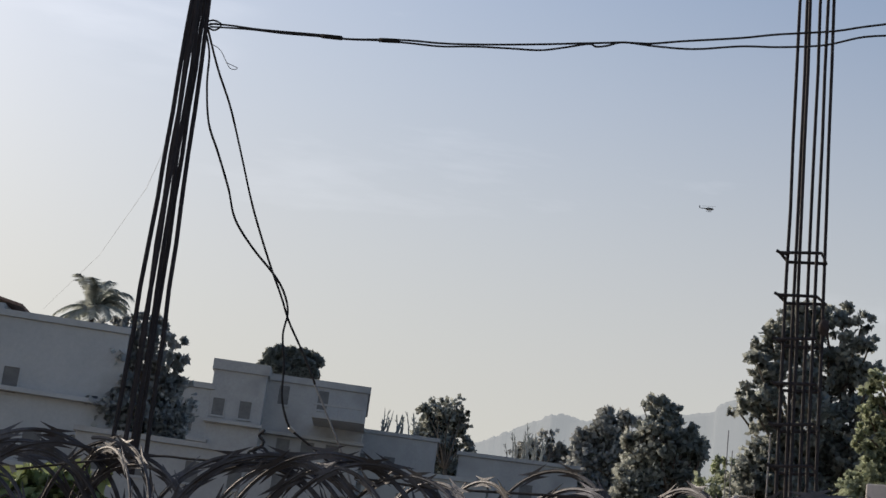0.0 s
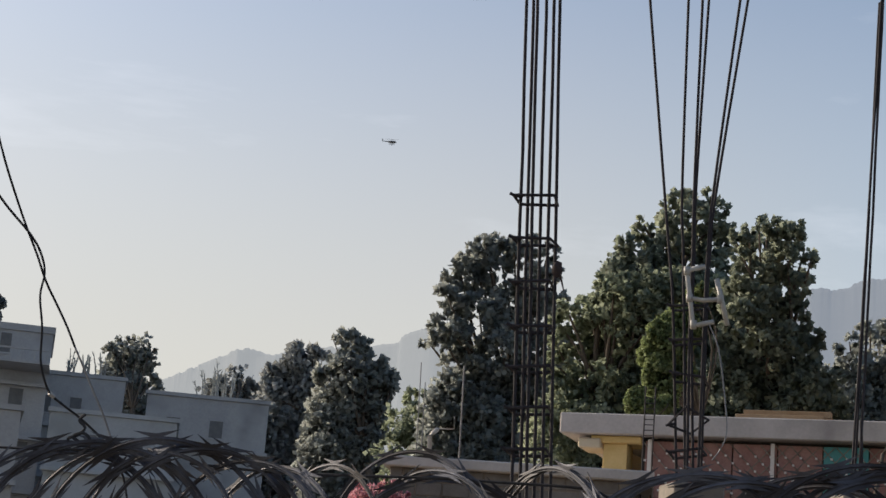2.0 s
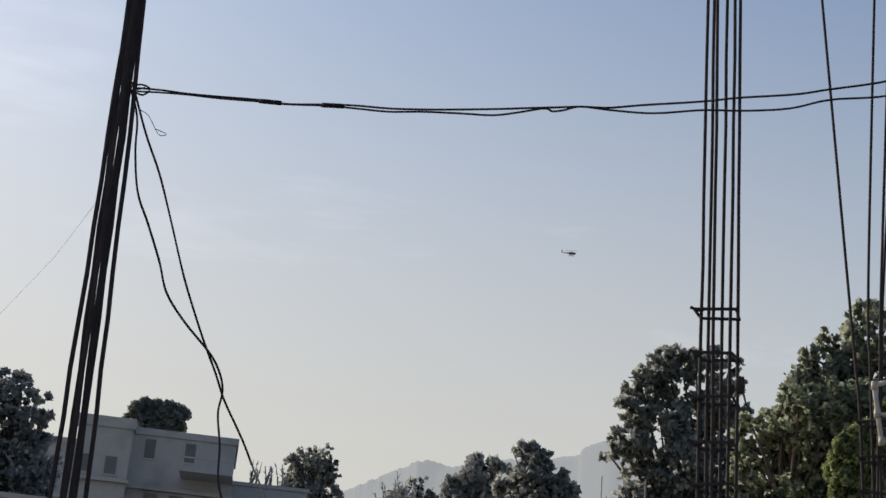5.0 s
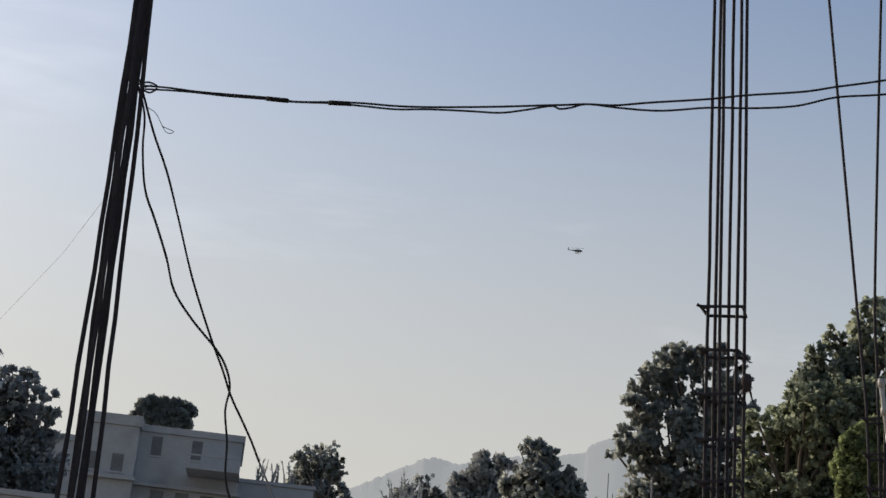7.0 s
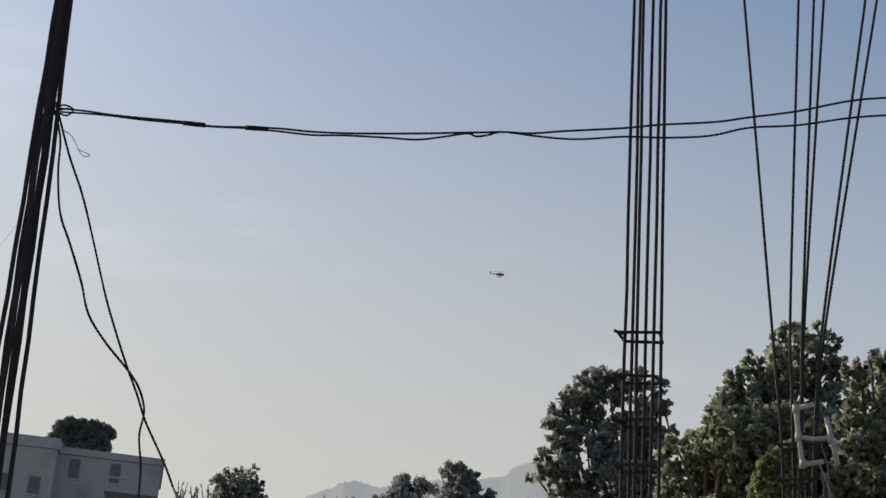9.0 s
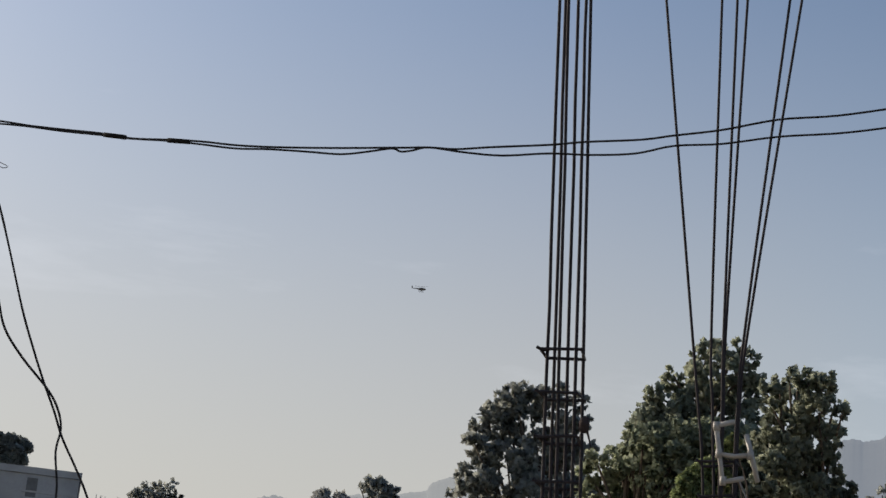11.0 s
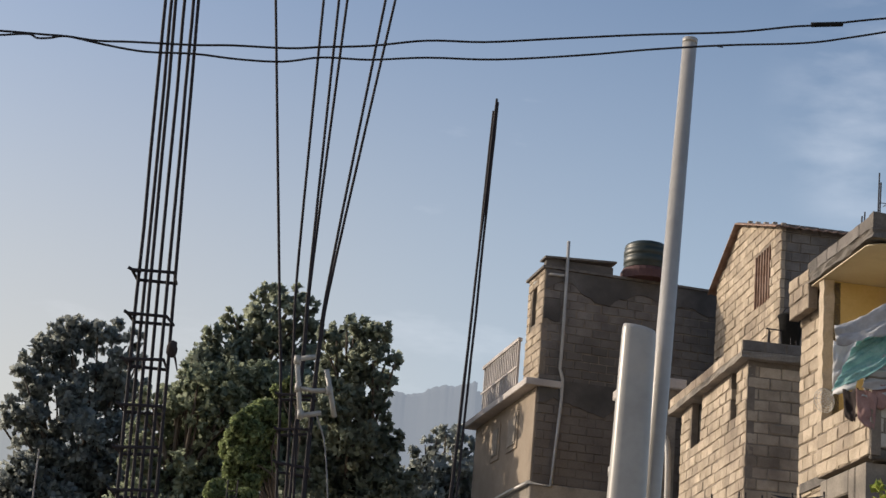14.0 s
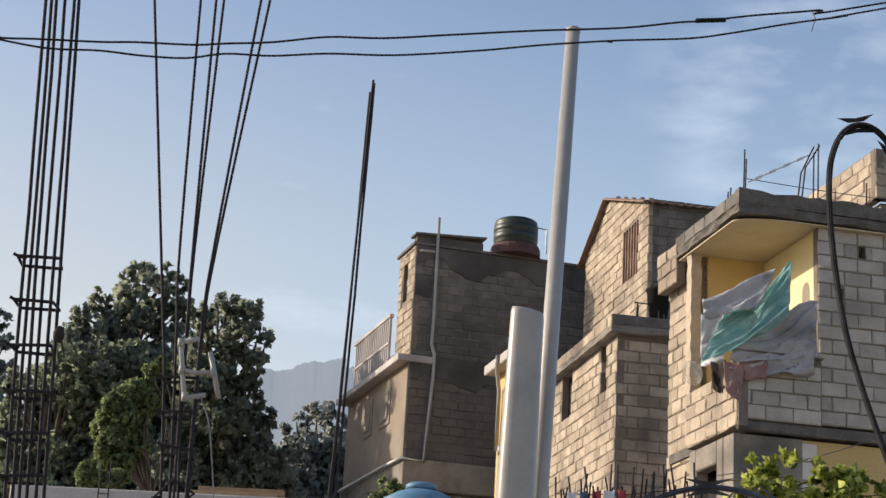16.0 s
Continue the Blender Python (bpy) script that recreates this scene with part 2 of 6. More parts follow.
M_TURQ = mat("turquoise_screen_block", (0.08, 0.27, 0.28), (0.14, 0.37, 0.37), 0.9, scale=3, fine=30, rnd=0.15)
M_STUD = mat("white_stud", (0.62, 0.58, 0.55), (0.74, 0.70, 0.66), 0.8)
M_TARP_TEAL = mat("teal_tarp", (0.22, 0.46, 0.47), (0.44, 0.66, 0.65), 0.38, scale=6, fine=50, bump=0.25, trans=0.45, spec=0.5, stain=(0.62, 0.72, 0.70), stain_scale=7, stain_lo=0.55, stain_hi=0.75)
M_TARP_GREY = mat("grey_tarp", (0.42, 0.43, 0.46), (0.60, 0.60, 0.62), 0.5, scale=4, fine=30, bump=0.15, trans=0.2, stain=(0.24, 0.22, 0.22), stain_scale=2)
M_CLOTH_PINK = mat("faded_pink_cloth", (0.25, 0.15, 0.14), (0.37, 0.24, 0.225), 0.95, scale=5, fine=60)
M_CLOTH_DARK = mat("dark_cloth", (0.025, 0.021, 0.022), (0.055, 0.042, 0.042), 0.95, scale=5, fine=60)
M_CLOTH_BLUE = mat("blue_cloth", (0.05, 0.08, 0.15), (0.09, 0.13, 0.21), 0.95, scale=5, fine=60)
M_CLOTH_RED = mat("red_cloth", (0.30, 0.04, 0.05), (0.45, 0.09, 0.09), 0.95, scale=5, fine=60)
M_CLOTH_WHITE = mat("white_cloth", (0.55, 0.55, 0.56), (0.72, 0.72, 0.72), 0.95, scale=5, fine=60)
M_TAPE = mat("black_tape", (0.015, 0.015, 0.015), (0.03, 0.03, 0.03), 0.95, spec=0.05)
# far window fill: room shade set in colour, paled for haze
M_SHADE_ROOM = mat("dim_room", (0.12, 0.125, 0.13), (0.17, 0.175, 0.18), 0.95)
M_PVC_GREY = mat("grimy_grey_pvc", (0.30, 0.29, 0.27), (0.42, 0.41, 0.38), 0.5, scale=9, fine=60, bump=0.05, spec=0.4)
M_HELI = mat("grey_paint", (0.10, 0.11, 0.12), (0.16, 0.17, 0.18), 0.5)


# ---- mesh helpers ----
def mesh_ob(name, bm, material, smooth=False):
    me = bpy.data.meshes.new(name)
    bm.to_mesh(me)
    bm.free()
    me.materials.append(material)
    if smooth:
        for p in me.polygons:
            p.use_smooth = True
    return new(name, me)


def part(name, bm, material, parent, label="", smooth=False):
    ob = mesh_ob(name, bm, material, smooth)
    ob.parent = parent
    return tagged(ob, label)


def thing(name, label, category, m=None, group="", kind=""):
    ob = new(name)
    ob.empty_display_size = 0.1
    if m is not None:
        ob.matrix_basis = m
    return tagged(ob, label, category, group, kind)


def box(x0, y0, z0, x1, y1, z1, bevel=0.0, bm=None):
    own = bmesh.new()
    bmesh.ops.create_cube(own, size=1)
    for v in own.verts:
        v.co = Vector(((x0 + x1) / 2 + v.co.x * (x1 - x0), (y0 + y1) / 2 + v.co.y * (y1 - y0), (z0 + z1) / 2 + v.co.z * (z1 - z0)))
    if bevel:
        bmesh.ops.bevel(own, geom=own.edges[:], offset=bevel, segments=1, affect="EDGES")
    if bm is None:
        return own
    me = bpy.data.meshes.new("tmp")
    own.to_mesh(me)
    bm.from_mesh(me)
    bpy.data.meshes.remove(me)
    own.free()
    return bm


def smooth_path(pts, n=6):
    """Catmull-Rom through the points."""
    pts = [Vector(p) for p in pts]
    if len(pts) < 3:
        return pts
    out = []
    ext = [2 * pts[0] - pts[1], *pts, 2 * pts[-1] - pts[-2]]
    for i in range(1, len(ext) - 2):
        p0, p1, p2, p3 = ext[i - 1:i + 3]
        for k in range(n):
            t = k / n
            out.append(0.5 * (2 * p1 + (p2 - p0) * t + (2 * p0 - 5 * p1 + 4 * p2 - p3) * t * t + (3 * p1 - p0 - 3 * p2 + p3) * t ** 3))
    out.append(pts[-1])
    return out


def tube(pts, r, seg=6, bm=None, r_end=None):
    bm = bm or bmesh.new()
    pts = [Vector(p) for p in pts]
    rings = []
    for i, p in enumerate(pts):
        d = (pts[min(i + 1, len(pts) - 1)] - pts[max(i - 1, 0)]).normalized()
        a = d.cross(Vector((0.31, 0.17, 0.93)) if abs(d.z) < 0.9 else Vector((1, 0.1, 0))).normalized()
        b = d.cross(a)
        k = i / max(1, len(pts) - 1)
        rr = r if r_end is None else r + (r_end - r) * k
        rings.append([bm.verts.new(p + rr * (math.cos(2 * math.pi * j / seg) * a + math.sin(2 * math.pi * j / seg) * b)) for j in range(seg)])
    for u, v in zip(rings, rings[1:]):
        for j in range(seg):
            bm.faces.new((u[j], u[(j + 1) % seg], v[(j + 1) % seg], v[j]))
    bm.faces.new(rings[0][::-1])
    bm.faces.new(rings[-1])
    return bm


def lathe(profile, seg=24, bm=None, cx=0, cy=0):
    bm = bm or bmesh.new()
    rings = [[bm.verts.new((cx + r * math.cos(2 * math.pi * j / seg), cy + r * math.sin(2 * math.pi * j / seg), z)) for j in range(seg)] for r, z in profile]
    for u, v in zip(rings, rings[1:]):
        for j in range(seg):
            bm.faces.new((u[j], u[(j + 1) % seg], v[(j + 1) % seg], v[j]))
    bm.faces.new(rings[0][::-1])
    bm.faces.new(rings[-1])
    return bm


def prism(poly, z0, z1, bm=None):
    """A plan outline, counter-clockwise, raised from z0 to z1."""
    bm = bm or bmesh.new()
    lo = [bm.verts.new((x, y, z0)) for x, y in poly]
    hi = [bm.verts.new((x, y, z1)) for x, y in poly]
    bm.faces.new(lo[::-1])
    bm.faces.new(hi)
    for i in range(len(poly)):
        j = (i + 1) % len(poly)
        bm.faces.new((lo[i], lo[j], hi[j], hi[i]))
    return bm


def ribbed_bar(a, b, r, bow=0.0, n=14):
    """A reinforcing bar from a to b, slightly bowed."""
    a, b = Vector(a), Vector(b)
    side = Vector((0.6, 0.8, 0))
    pts = [a.lerp(b, k / n) + side * bow * math.sin(math.pi * k / n) + Vector((random.uniform(-1, 1), random.uniform(-1, 1), 0)) * 0.0025 for k in range(n + 1)]
    return tube(pts, r, 6)


# ---- ground and hills ----
def ground_height(x, y):
    s = min(max((y - 42) / 70, 0), 1)
    return 6.5 * s * s * (3 - 2 * s)


def build_ground():
    bm = bmesh.new()
    xs = [-3000, -1200, -500, -200, -100, -60, -40, -20, -10, 0, 10, 20, 30, 40, 60, 100, 200, 500, 1200, 3000]
    ys = [-3000, -1000, -300, -100, -40, -10, 0, 10, 20, 30, 42, 50, 58, 66, 74, 82, 90, 100, 112, 140, 250, 500, 1200, 3000]
    g = [[bm.verts.new((x, y, ground_height(x, y))) for x in xs] for y in ys]
    for r0, r1 in zip(g, g[1:]):
        for i in range(len(xs) - 1):
            bm.faces.new((r0[i], r0[i + 1], r1[i + 1], r1[i]))
    return tagged(mesh_ob("ground", bm, M_GROUND, True), "dry bare earth around the houses", "ground", kind="structure")


build_ground()


def hill(name, ridge, base_pull, label, material):
    """A wooded ridge: a crest of points with tree-crown bumps, falling towards the viewer and away."""
    crest = smooth_path(ridge, 30)
    bm = bmesh.new()
    rows = []
    for k, f in enumerate((0, 0.012, 0.12, 0.25, 0.4, 0.55, 0.7, 0.85, 1.0)):
        row = []
        for i, p in enumerate(crest):
            bump = (noise.noise((p.x * 0.05, p.y * 0.05, k * 0.9)) * 0.9 + noise.noise((p.x * 0.3, p.y * 0.3, k * 2.1)) * 0.7 + noise.noise((p.x * 0.9, p.y * 0.9, k * 2.1)) * 0.5) * (1.3 if k == 0 else 0.5 if k == 1 else 0.0)
            q = Vector((p.x * (1 - base_pull * f), p.y * (1 - base_pull * f), (p.z + bump) * (1 - f) ** 1.25 - 2 * f))
            row.append(bm.verts.new(q))
        rows.append(row)
    back = [bm.verts.new((p.x * 1.4, p.y * 1.4, -4)) for p in crest]
    rows.insert(0, back)
    for u, v in zip(rows, rows[1:]):
        for i in range(len(crest) - 1):
            bm.faces.new((u[i], u[i + 1], v[i + 1], v[i]))
    return tagged(mesh_ob(name, bm, material, True), label, "hill", kind="structure")


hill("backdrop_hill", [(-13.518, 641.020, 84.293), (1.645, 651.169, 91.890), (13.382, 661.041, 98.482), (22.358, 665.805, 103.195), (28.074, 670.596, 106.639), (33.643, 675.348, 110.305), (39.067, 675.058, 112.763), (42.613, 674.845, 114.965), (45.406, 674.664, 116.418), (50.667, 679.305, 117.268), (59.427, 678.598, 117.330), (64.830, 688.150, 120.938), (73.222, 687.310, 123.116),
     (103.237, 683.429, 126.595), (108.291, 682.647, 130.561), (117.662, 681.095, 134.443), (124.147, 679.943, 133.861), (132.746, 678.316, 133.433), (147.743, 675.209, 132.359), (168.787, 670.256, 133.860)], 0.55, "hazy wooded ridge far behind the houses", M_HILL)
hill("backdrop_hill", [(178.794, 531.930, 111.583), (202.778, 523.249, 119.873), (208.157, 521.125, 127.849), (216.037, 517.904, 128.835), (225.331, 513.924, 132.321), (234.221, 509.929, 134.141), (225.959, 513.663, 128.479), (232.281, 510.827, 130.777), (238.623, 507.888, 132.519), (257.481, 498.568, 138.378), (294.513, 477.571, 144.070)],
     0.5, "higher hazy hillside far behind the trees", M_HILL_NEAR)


# ---- trees ----
def leaves(lobes, count, size, seed, spread=0.13, droop=0.35):
    """Leaf blades scattered in clumps over uneven lobes; returns verts and faces."""
    rng = np.random.default_rng(seed)
    c = np.array([l[:3] for l in lobes], float)
    r = np.array([l[3] for l in lobes], float)
    k = 20                                   # tufts standing out of each lobe
    td = rng.normal(size=(len(c), k, 3))
    td[:, :, 2] += 0.2
    td /= np.linalg.norm(td, axis=2)[:, :, None]
    tr = r[:, None] * rng.uniform(0.2, 0.42, (len(c), k))
    tuft = c[:, None] + td * (r[:, None] * rng.uniform(0.6, 1.0, (len(c), k)))[:, :, None]
    c, r = np.concatenate([c, tuft.reshape(-1, 3)]), np.concatenate([r, tr.reshape(-1)])
    per = 22
    lobes = range(len(c))
    pick = rng.choice(len(lobes), count * 6 // per + 1, p=r ** 2 / (r ** 2).sum())
    d = rng.normal(size=(len(pick), 3))
    d[:, 2] += 0.25
    d /= np.linalg.norm(d, axis=1)[:, None]
    lump = 1 + 0.22 * np.sin(d[:, 0] * 5 + pick) * np.cos(d[:, 1] * 6 + 2 * pick) + rng.normal(0, 0.06, len(pick))
    rad = 0.92 * r[pick] * np.where(rng.random(len(pick)) < 0.8, 1.0, rng.uniform(0.6, 1.12, len(pick))) * lump
    clump = c[pick] + d * rad[:, None] * np.array([1, 1, 0.86])
    n = len(pick) * per
    own = np.repeat(np.arange(len(pick)), per)
    out = np.repeat(d, per, 0)
    pos = clump[own] + rng.normal(0, spread * max(1, size / 0.24), (n, 3)) * np.minimum(1, r[pick][own] * 0.8)[:, None]
    axis = out + rng.normal(0, 0.7, (n, 3))
    axis[:, 2] -= droop
    axis /= np.linalg.norm(axis, axis=1)[:, None]
    side = np.cross(axis, rng.normal(size=(n, 3)))
    side /= np.linalg.norm(side, axis=1)[:, None] + 1e-9
    up = np.cross(axis, side)
    ln = 0.62 * size * rng.uniform(0.6, 1.35, n)[:, None]
    wd = ln * 0.42
    flip = (np.cross(side, axis) * out).sum(1) > 0      # each blade's upper face looks out of its clump
    side[~flip] *= -1
    v = np.stack([pos, pos + axis * ln * 0.5 + side * wd + up * wd * 0.4, pos + axis * ln, pos + axis * ln * 0.5 - side * wd + up * wd * 0.4], 1).reshape(-1, 3)
    nrm = 0.7 * out + 0.4 * rng.normal(size=(n, 3)) + np.array([0, 0, 0.4])
    nrm /= np.linalg.norm(nrm, axis=1)[:, None]
    return v, np.repeat(nrm, 4, 0)


def tree(name, foot, lobes, count, size, leaf, seed, label, trunk_r=0.2, group="", skirt=False):
    """A tapered trunk with a limb to each lobe and a crown of leaf blades."""
    random.seed(seed)
    fx, fy = foot
    fz = ground_height(fx, fy) - 0.05
    ob = thing(name, label, "tree", group=group)
    lobes, low_growth = list(lobes), []
    for x, y, z, r in sorted(lobes, key=lambda l: l[2])[:5] if skirt else ():      # undergrowth down to the ground
        while z > fz + 1.0:
            z -= 1.1 * max(r, 0.8)
            low_growth.append((x + random.uniform(-0.3, 0.3) * r, y, z, 1.1 * max(r, 0.8)))
    top = max(lobes, key=lambda l: l[2])
    low = min(l[2] - l[3] for l in lobes)
    fork = Vector((fx * 0.6 + top[0] * 0.4, fy * 0.6 + top[1] * 0.4, max(fz + 1.2, low - 0.3)))
    bm = tube(smooth_path([(fx, fy, fz), (fx + 0.1, fy, fz + 0.5 * (fork.z - fz)), fork], 4), trunk_r, 9, None, trunk_r * 0.7)
    part("trunk", bm, M_BARK, ob, "", True)
    for l in lobes:
        end = Vector(l[:3])
        mid = fork.lerp(end, 0.5) + Vector((random.uniform(-0.3, 0.3), random.uniform(-0.3, 0.3), 0.25))
        part("limb", tube(smooth_path([fork, mid, end], 4), trunk_r * 0.32, 6, None, trunk_r * 0.08), M_BARK, ob, "", True)
    v, nrm = leaves(lobes + low_growth, count, size, seed)
    me = bpy.data.meshes.new("crown")
    me.vertices.add(len(v))
    me.vertices.foreach_set("co", v.astype(np.float32).ravel())
    me.loops.add(len(v))
    me.loops.foreach_set("vertex_index", np.arange(len(v), dtype=np.int32))
    me.polygons.add(len(v) // 4)
    me.polygons.foreach_set("loop_start", np.arange(0, len(v), 4, dtype=np.int32))
    me.update(calc_edges=True)
    me.materials.append(leaf)
    me.normals_split_custom_set_from_vertices(nrm.tolist())
    cr = new("crown", me)
    cr.parent = ob
    tagged(cr, "dense clumped leaves")
    return ob


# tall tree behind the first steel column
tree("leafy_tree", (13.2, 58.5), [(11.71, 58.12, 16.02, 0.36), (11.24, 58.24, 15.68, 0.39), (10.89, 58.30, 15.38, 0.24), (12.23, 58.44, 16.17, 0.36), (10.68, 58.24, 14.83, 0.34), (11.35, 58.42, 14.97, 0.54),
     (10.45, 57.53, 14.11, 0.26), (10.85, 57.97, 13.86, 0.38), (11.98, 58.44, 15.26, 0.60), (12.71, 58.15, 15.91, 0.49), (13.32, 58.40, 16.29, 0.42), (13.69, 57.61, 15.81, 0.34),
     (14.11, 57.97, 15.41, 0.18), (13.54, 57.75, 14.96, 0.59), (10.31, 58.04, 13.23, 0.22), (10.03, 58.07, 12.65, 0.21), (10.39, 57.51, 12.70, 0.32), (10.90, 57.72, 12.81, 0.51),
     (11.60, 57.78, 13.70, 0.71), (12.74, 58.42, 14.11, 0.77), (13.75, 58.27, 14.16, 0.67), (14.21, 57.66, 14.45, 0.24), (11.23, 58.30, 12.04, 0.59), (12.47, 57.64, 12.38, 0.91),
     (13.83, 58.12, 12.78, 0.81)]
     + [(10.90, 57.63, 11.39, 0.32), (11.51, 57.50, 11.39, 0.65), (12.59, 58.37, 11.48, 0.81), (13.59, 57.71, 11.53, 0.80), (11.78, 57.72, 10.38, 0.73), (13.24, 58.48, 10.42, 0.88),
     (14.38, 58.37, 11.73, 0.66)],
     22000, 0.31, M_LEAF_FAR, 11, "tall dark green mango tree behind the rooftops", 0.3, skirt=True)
tree("leafy_tree", (11.0, 62.0), [(10.65, 61.79, 11.53, 0.37), (10.39, 62.46, 11.26, 0.28), (11.12, 62.04, 11.35, 0.37), (10.66, 62.18, 10.76, 0.52), (10.02, 61.70, 10.28, 0.23)],
     3000, 0.3, M_LEAF_MID, 20, "small dull green tree below the ridge", 0.15, skirt=True)
# trees over the flat roof
tree("leafy_tree", (14.0, 47.0), [(14.70, 46.94, 15.15, 0.32), (14.34, 46.69, 14.71, 0.31), (15.03, 46.97, 15.14, 0.28), (15.56, 46.89, 15.22, 0.23), (15.61, 46.30, 14.86, 0.19), (15.10, 46.36, 14.62, 0.42),
     (14.44, 46.17, 14.23, 0.45), (15.52, 46.15, 14.42, 0.35), (13.49, 46.07, 14.15, 0.15), (13.60, 46.30, 13.88, 0.22), (14.07, 46.60, 14.03, 0.28), (13.08, 46.00, 13.50, 0.24),
     (13.22, 46.68, 13.28, 0.24), (13.52, 46.34, 13.34, 0.41), (14.17, 46.31, 13.60, 0.48), (15.02, 46.82, 13.92, 0.49), (15.54, 46.48, 13.87, 0.45), (15.85, 46.32, 14.20, 0.25),
     (13.91, 46.48, 12.98, 0.45), (14.90, 46.70, 13.18, 0.52), (15.47, 46.06, 13.00, 0.52)],
     21000, 0.27, M_LEAF, 12, "tall leafy tree with an open uneven crown", 0.26, skirt=True)
tree("leafy_tree", (12.2, 45.0), [(12.26, 45.08, 12.29, 0.26), (12.24, 44.12, 11.82, 0.35), (12.17, 44.85, 11.66, 0.23), (12.20, 44.94, 11.25, 0.36), (12.34, 44.12, 11.13, 0.42), (12.89, 44.89, 12.06, 0.43),
     (13.34, 44.47, 12.06, 0.46), (13.98, 44.68, 12.27, 0.46), (12.88, 44.11, 11.21, 0.51), (13.59, 44.15, 11.46, 0.52), (14.26, 44.28, 11.81, 0.49), (12.53, 45.06, 10.60, 0.49),
     (12.25, 44.30, 9.75, 0.44), (13.05, 44.86, 10.50, 0.58), (13.81, 45.03, 10.78, 0.59), (13.06, 45.04, 9.68, 0.58), (12.44, 44.44, 9.10, 0.48), (13.47, 44.45, 9.51, 0.58),
     (14.21, 44.62, 9.92, 0.59), (14.88, 44.88, 12.23, 0.47)]
     + [(11.25, 45.01, 11.47, 0.26), (11.26, 45.65, 11.15, 0.27), (11.26, 45.70, 10.57, 0.33), (11.63, 45.76, 11.10, 0.43), (11.19, 44.94, 9.87, 0.36), (11.85, 45.85, 10.41, 0.50),
     (11.44, 44.99, 9.35, 0.42), (11.92, 45.24, 9.58, 0.49), (11.98, 45.51, 11.66, 0.33), (12.58, 45.82, 12.39, 0.25), (12.35, 45.24, 11.66, 0.43), (12.39, 45.82, 11.04, 0.50)],
     27000, 0.22, M_LEAF_MID, 51, "feathery mid-green tree massed below a taller one", 0.25, skirt=True)
tree("leafy_tree", (16.9, 43.6), [(15.56, 42.46, 13.58, 0.19), (15.72, 42.14, 13.40, 0.27), (15.24, 42.14, 13.31, 0.19), (14.94, 41.95, 12.98, 0.29), (14.57, 41.81, 12.81, 0.22), (15.98, 41.91, 13.15, 0.32),
     (16.63, 42.66, 13.12, 0.21), (15.79, 43.10, 13.07, 0.46), (15.92, 41.93, 12.57, 0.48), (16.45, 41.77, 12.58, 0.13), (16.80, 43.08, 12.35, 0.31), (15.93, 42.45, 11.96, 0.55),
     (15.17, 42.27, 12.23, 0.45), (15.30, 42.03, 11.36, 0.54), (16.28, 42.53, 11.31, 0.55), (16.82, 42.86, 11.19, 0.24), (16.85, 42.34, 10.73, 0.21), (14.77, 42.29, 11.89, 0.38),
     (14.80, 41.78, 10.97, 0.47), (15.04, 42.98, 10.36, 0.51), (15.43, 41.75, 10.36, 0.56), (16.43, 42.39, 10.32, 0.51), (16.18, 42.87, 9.59, 0.61), (16.59, 41.88, 9.44, 0.54),
     (14.89, 42.72, 9.40, 0.57)],
     24000, 0.25, M_LEAF, 13, "dense dark green mango tree beside a taller one", 0.25, skirt=True)
tree("leafy_tree", (11.8, 35.6), [(11.13, 35.27, 9.42, 0.18), (11.25, 35.08, 9.29, 0.15), (10.88, 35.17, 9.25, 0.17), (10.54, 34.76, 8.96, 0.16), (10.51, 34.96, 8.71, 0.16), (10.74, 34.79, 8.80, 0.23),
     (10.51, 35.21, 8.53, 0.17), (10.64, 34.88, 8.35, 0.23), (10.53, 34.97, 8.08, 0.16), (11.02, 35.30, 8.58, 0.23), (11.23, 35.21, 8.99, 0.19), (11.20, 35.29, 8.27, 0.23),
     (10.79, 34.97, 7.87, 0.23), (11.40, 34.99, 9.18, 0.10), (11.36, 35.14, 9.85, 0.10), (11.51, 34.99, 9.96, 0.09)],
     9000, 0.14, M_LEAF_LIGHT, 14, "small tree with light yellow-green leaves", 0.09)
tree("leafy_tree", (10.2, 34.0), [(9.67, 33.42, 7.35, 0.10), (9.79, 33.46, 7.50, 0.10), (9.74, 33.36, 7.23, 0.13), (9.92, 33.45, 7.31, 0.11), (10.35, 33.70, 7.35, 0.15), (10.52, 33.68, 7.42, 0.11),
     (10.10, 33.55, 7.25, 0.12)],
     1500, 0.12, M_LEAF_LIGHT, 53, "low sapling with yellow-green leaves", 0.05)
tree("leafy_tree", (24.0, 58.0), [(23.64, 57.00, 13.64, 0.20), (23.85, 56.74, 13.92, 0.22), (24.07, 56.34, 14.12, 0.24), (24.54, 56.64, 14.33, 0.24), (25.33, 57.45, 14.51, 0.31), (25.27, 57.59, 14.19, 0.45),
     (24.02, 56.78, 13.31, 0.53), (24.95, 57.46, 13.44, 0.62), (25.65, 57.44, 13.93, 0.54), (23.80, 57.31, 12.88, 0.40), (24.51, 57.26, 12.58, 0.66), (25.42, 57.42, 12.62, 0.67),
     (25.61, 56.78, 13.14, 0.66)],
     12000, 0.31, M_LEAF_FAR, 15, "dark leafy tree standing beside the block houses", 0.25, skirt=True)
